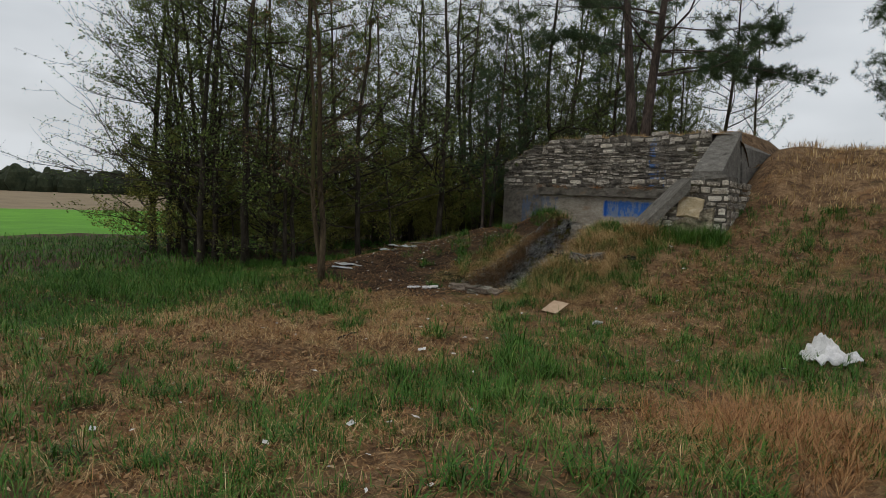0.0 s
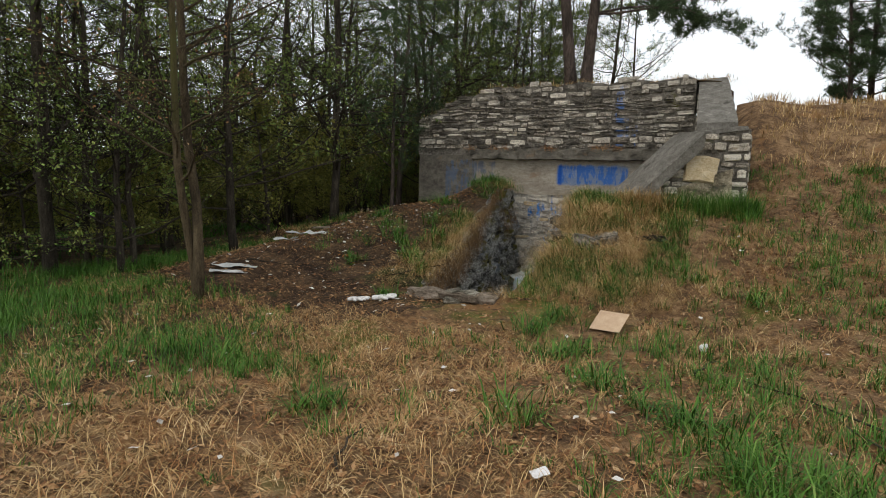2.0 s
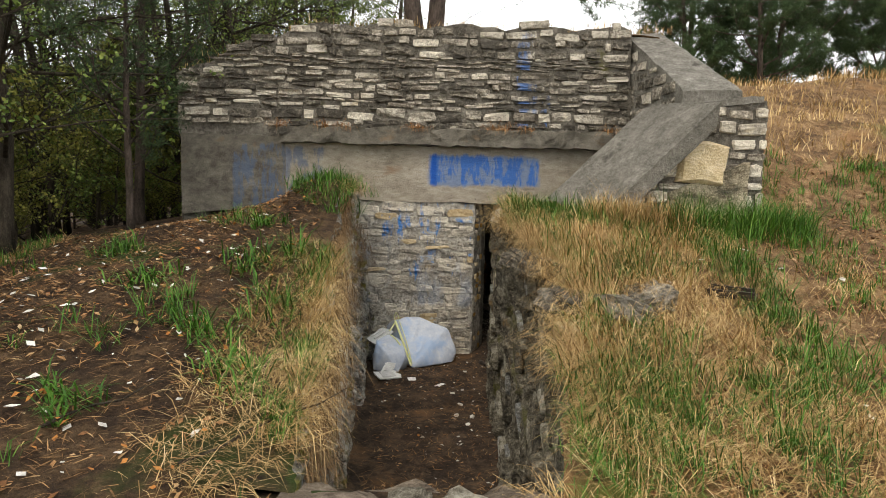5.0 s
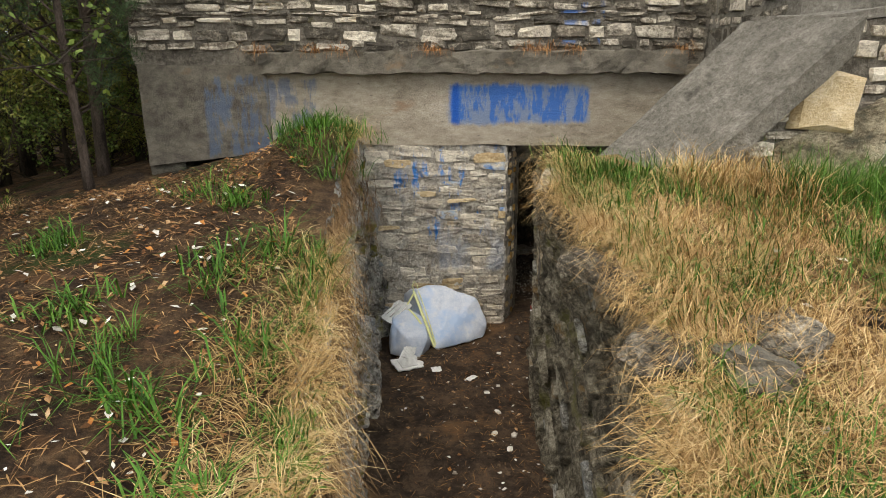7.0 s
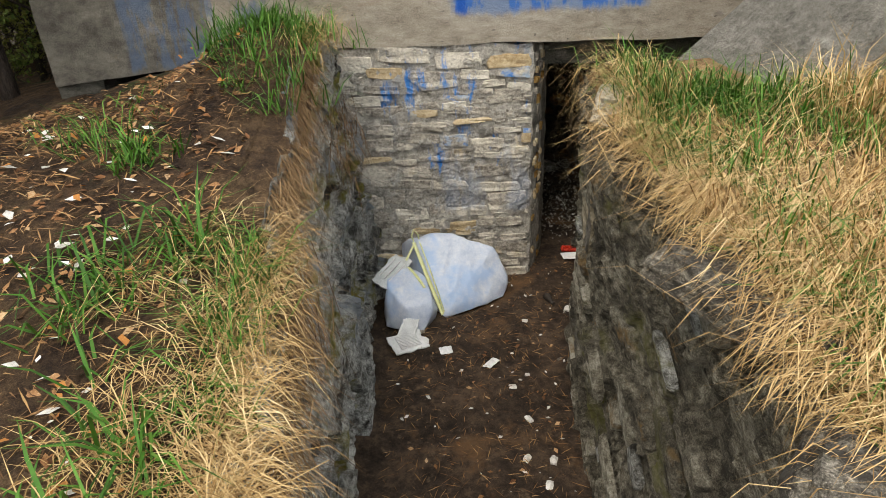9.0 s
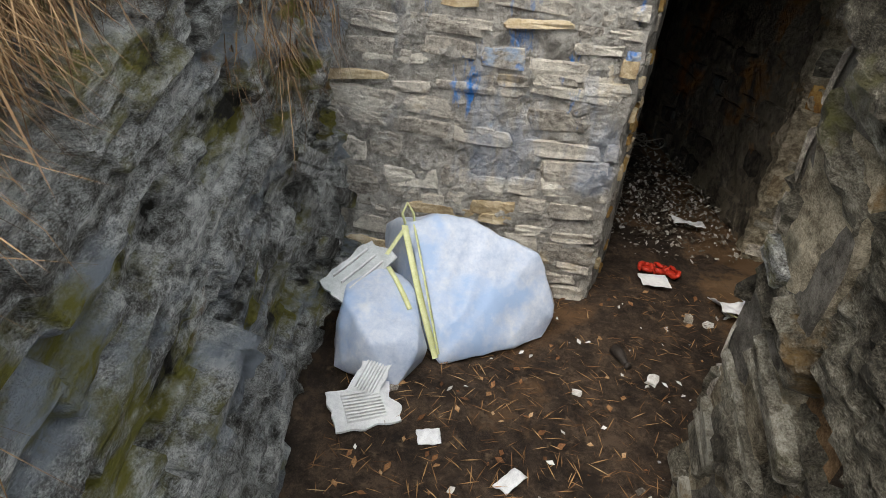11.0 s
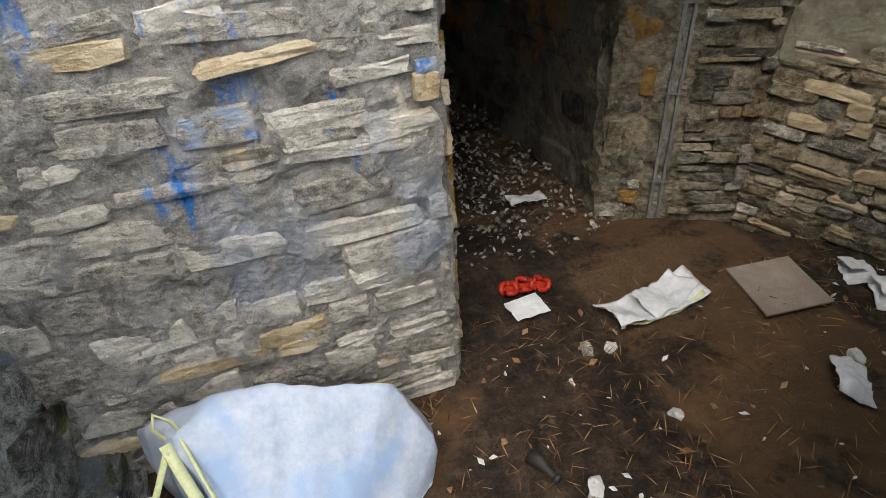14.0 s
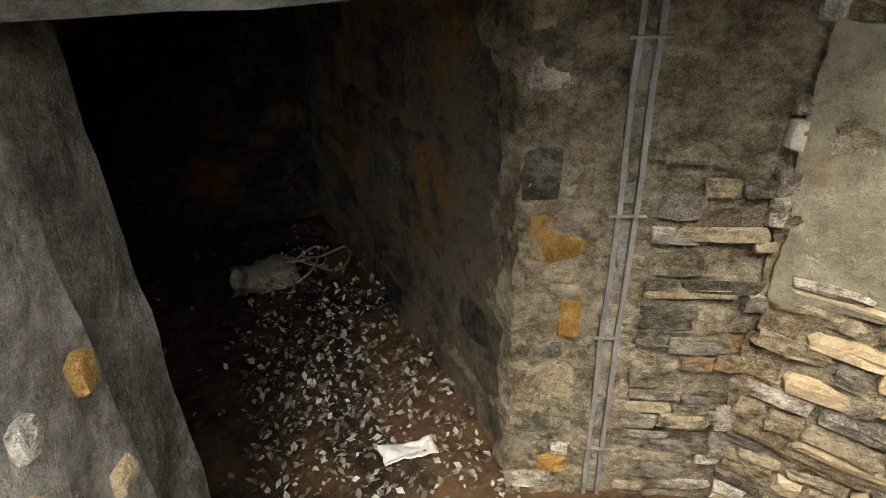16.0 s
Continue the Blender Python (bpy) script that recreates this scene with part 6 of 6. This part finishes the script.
boulder(-1.1, -3.8, 1.06, 0.07, 0.06, 0.05, 4, M_block_ochre, "pale stone lying on the spoil mound")
boulder(1.62, -1.62, 1.86, 0.14, 0.2, 0.07, 6, M_block, "flat pale stone capping the trench corner")

card = hexa("cardboard", block(-0.155, 0.155, -0.16, 0.16, 0, 0.006), M_card, None, (10, 10, 1), 0.003, 3.0)
tagged(card, "square piece of tan cardboard lying on dry grass", "cardboard")
place(card, 2.95, -5.53, hill(2.95, -5.53) + 0.085, -0.16, (0.44, 0.0))
box = empty("plastic_trough", "dark broken plastic trough lying on the bank", "plastic trough")
hexa("base", block(-0.16, 0.16, -0.05, 0.05, 0, 0.012), M_dark, box, (6, 2, 1), 0.004)
hexa("side", block(-0.16, 0.16, -0.058, -0.046, 0, 0.06), M_dark, box, (6, 1, 2), 0.006)
hexa("side", block(-0.15, 0.14, 0.046, 0.058, 0, 0.05), M_dark, box, (6, 1, 2), 0.006)
place(box, 3.06, -3.28, hill(3.06, -3.28) + 0.03, -0.62, (0.25, 0))


def glove(x, y, turn, seed):
    rng = random.Random(seed)
    data = [hexa_data(block(-0.055, 0.055, -0.06, 0.05, 0, 0.032), (6, 6, 3), 0.012, 12)]
    data.append(hexa_data(block(-0.045, 0.045, -0.13, -0.062, 0, 0.03), (5, 5, 2), 0.010, 14))
    for i in range(4):
        a = -0.35 + 0.23 * i + rng.uniform(-0.08, 0.08)
        bx = -0.042 + 0.028 * i
        ln = 0.085 + 0.012 * (1.5 - abs(i - 1.5))
        data.append(tube([(bx, 0.04, 0.018), (bx + 0.5 * ln * math.sin(a), 0.04 + 0.5 * ln * math.cos(a), 0.022), (bx + ln * math.sin(a), 0.04 + ln * math.cos(a), 0.014), (bx + 1.05 * ln * math.sin(a), 0.04 + 1.05 * ln * math.cos(a), 0.012)], [0.015, 0.014, 0.012, 0.006], 7))
    data.append(tube([(0.05, -0.02, 0.016), (0.085, 0.015, 0.02), (0.10, 0.05, 0.016), (0.103, 0.058, 0.014)], [0.017, 0.015, 0.012, 0.006], 7))
    ob = put("work_glove", *join(*data), M_glove, None, True)
    tagged(ob, "dropped white cotton work glove on the needles", "glove", "pair of gloves")
    return place(ob, x, y, hill(x, y) + 0.03, turn, (0.1, 0.08))


glove(0.08, -5.84, -1.7, 1)
glove(0.30, -5.62, -1.15, 2).scale = (1.1, 1.1, 1.1)
for x, y, turn, w, d, amp, s, label in ((-2.12, -5.62, 0.62, 0.60, 0.16, 0.03, 31, "long white plastic strip at the wood's edge"), (-2.05, -5.80, 0.72, 0.5, 0.14, 0.02, 32, "second white plastic strip at the wood's edge"),
        (-2.25, -3.75, 0.85, 0.95, 0.20, 0.06, 33, "crumpled grey plastic sheet on the spoil mound"), (-2.55, -4.1, 0.8, 0.42, 0.20, 0.06, 34, "torn pale plastic film on the spoil mound"), (-4.3, -1.8, 0.3, 0.36, 0.2, 0.02, 35, "flat white plastic lid under the trees")):
    litter("plastic_sheet", label, "plastic sheet", w, d, M_greysheet, x, y, turn, amp, s, group="plastic sheets under the trees", tip=(0.05, 0.05))
board = hexa("board", block(-0.3, 0.3, -0.05, 0.05, 0, 0.02), M_wood, None, (8, 2, 1), 0.008)
tagged(board, "grey weathered board lying on the spoil mound", "board")
place(board, -2.55, -3.0, hill(-2.55, -3.0) + 0.02, 1.1, (0.1, 0))
wb = empty("plastic_bag", "crumpled white plastic bag caught in the grass", "plastic bag")
sheet("film", 0.36, 0.55, M_tissue, wb, 0.16, 4.0, 0.005, 41, 0.1, 0.3, 18).rotation_euler[1] = -0.5
sheet("handle_flap", 0.32, 0.28, M_tissue, wb, 0.10, 5.0, 0.005, 42, 0.08, 0.3, 14).location = (0.30, -0.12, 0.02)
place(wb, 6.72, -6.35, hill(6.72, -6.35) + 0.04, 0.8, (0.2, 0)).scale = (0.70, 0.70, 1.15)
for x, y, s, w in ((3.25, -8.8, 51, 0.09), (2.0, -7.4, 52, 0.05), (5.2, -8.2, 53, 0.05), (1.2, -9.6, 54, 0.05), (4.6, -10.9, 55, 0.06), (3.3, -12.2, 56, 0.06), (-0.6, -6.6, 57, 0.06), (4.1, -3.4, 58, 0.07), (3.5, -2.5, 59, 0.06)):
    litter("paper_scrap", "small white paper scrap on the ground", "paper", w, w * 0.7, M_tissue, x, y, s * 1.0, 0.03, s, z=hill(x, y) + 0.02, group="paper scraps on the bank")
bottle = empty("plastic_bottle", "crushed clear plastic bottle in dry leaves", "bottle")
put("body", *tube([(0, 0, 0.03), (0.06, 0.01, 0.035), (0.13, 0.0, 0.028), (0.17, 0, 0.025), (0.20, 0, 0.024)], [0.030, 0.033, 0.029, 0.016, 0.012], 10), M_greysheet, bottle, True)
put("cap", *tube([(0.198, 0, 0.024), (0.215, 0, 0.024)], [0.015, 0.015], 10), M_tissue, bottle, True)
place(bottle, 3.86, -5.95, hill(3.86, -5.95) + 0.02, 1.5)
# fallen sticks
kr = random.Random(17)
for x, y, turn, ln in ((4.6, -7.0, 2.4, 1.1), (4.9, -7.6, 2.1, 0.7), (0.2, -4.6, 0.7, 0.9), (-0.7, -4.5, 0.8, 0.6), (5.8, -9.2, 0.9, 0.8), (2.2, -9.0, 1.9, 0.6), (-1.8, -5.3, 0.3, 0.7), (3.9, -6.4, 1.3, 0.5)):
    pts = [(ln * (k / 5 - 0.5), 0.03 * kr.uniform(-1, 1), 0.0) for k in range(6)]
    wpts = []
    for p in pts:
        wx, wy = x + p[0] * math.cos(turn) - p[1] * math.sin(turn), y + p[0] * math.sin(turn) + p[1] * math.cos(turn)
        wpts.append((wx, wy, hill(wx, wy) + 0.03))
    ob = put("stick", *tube(wpts, [0.009, 0.009, 0.008, 0.007, 0.006, 0.003], 6), M_bark, None, True)
    tagged(ob, "thin fallen twig lying on the bank", "stick", "fallen sticks on the bank")
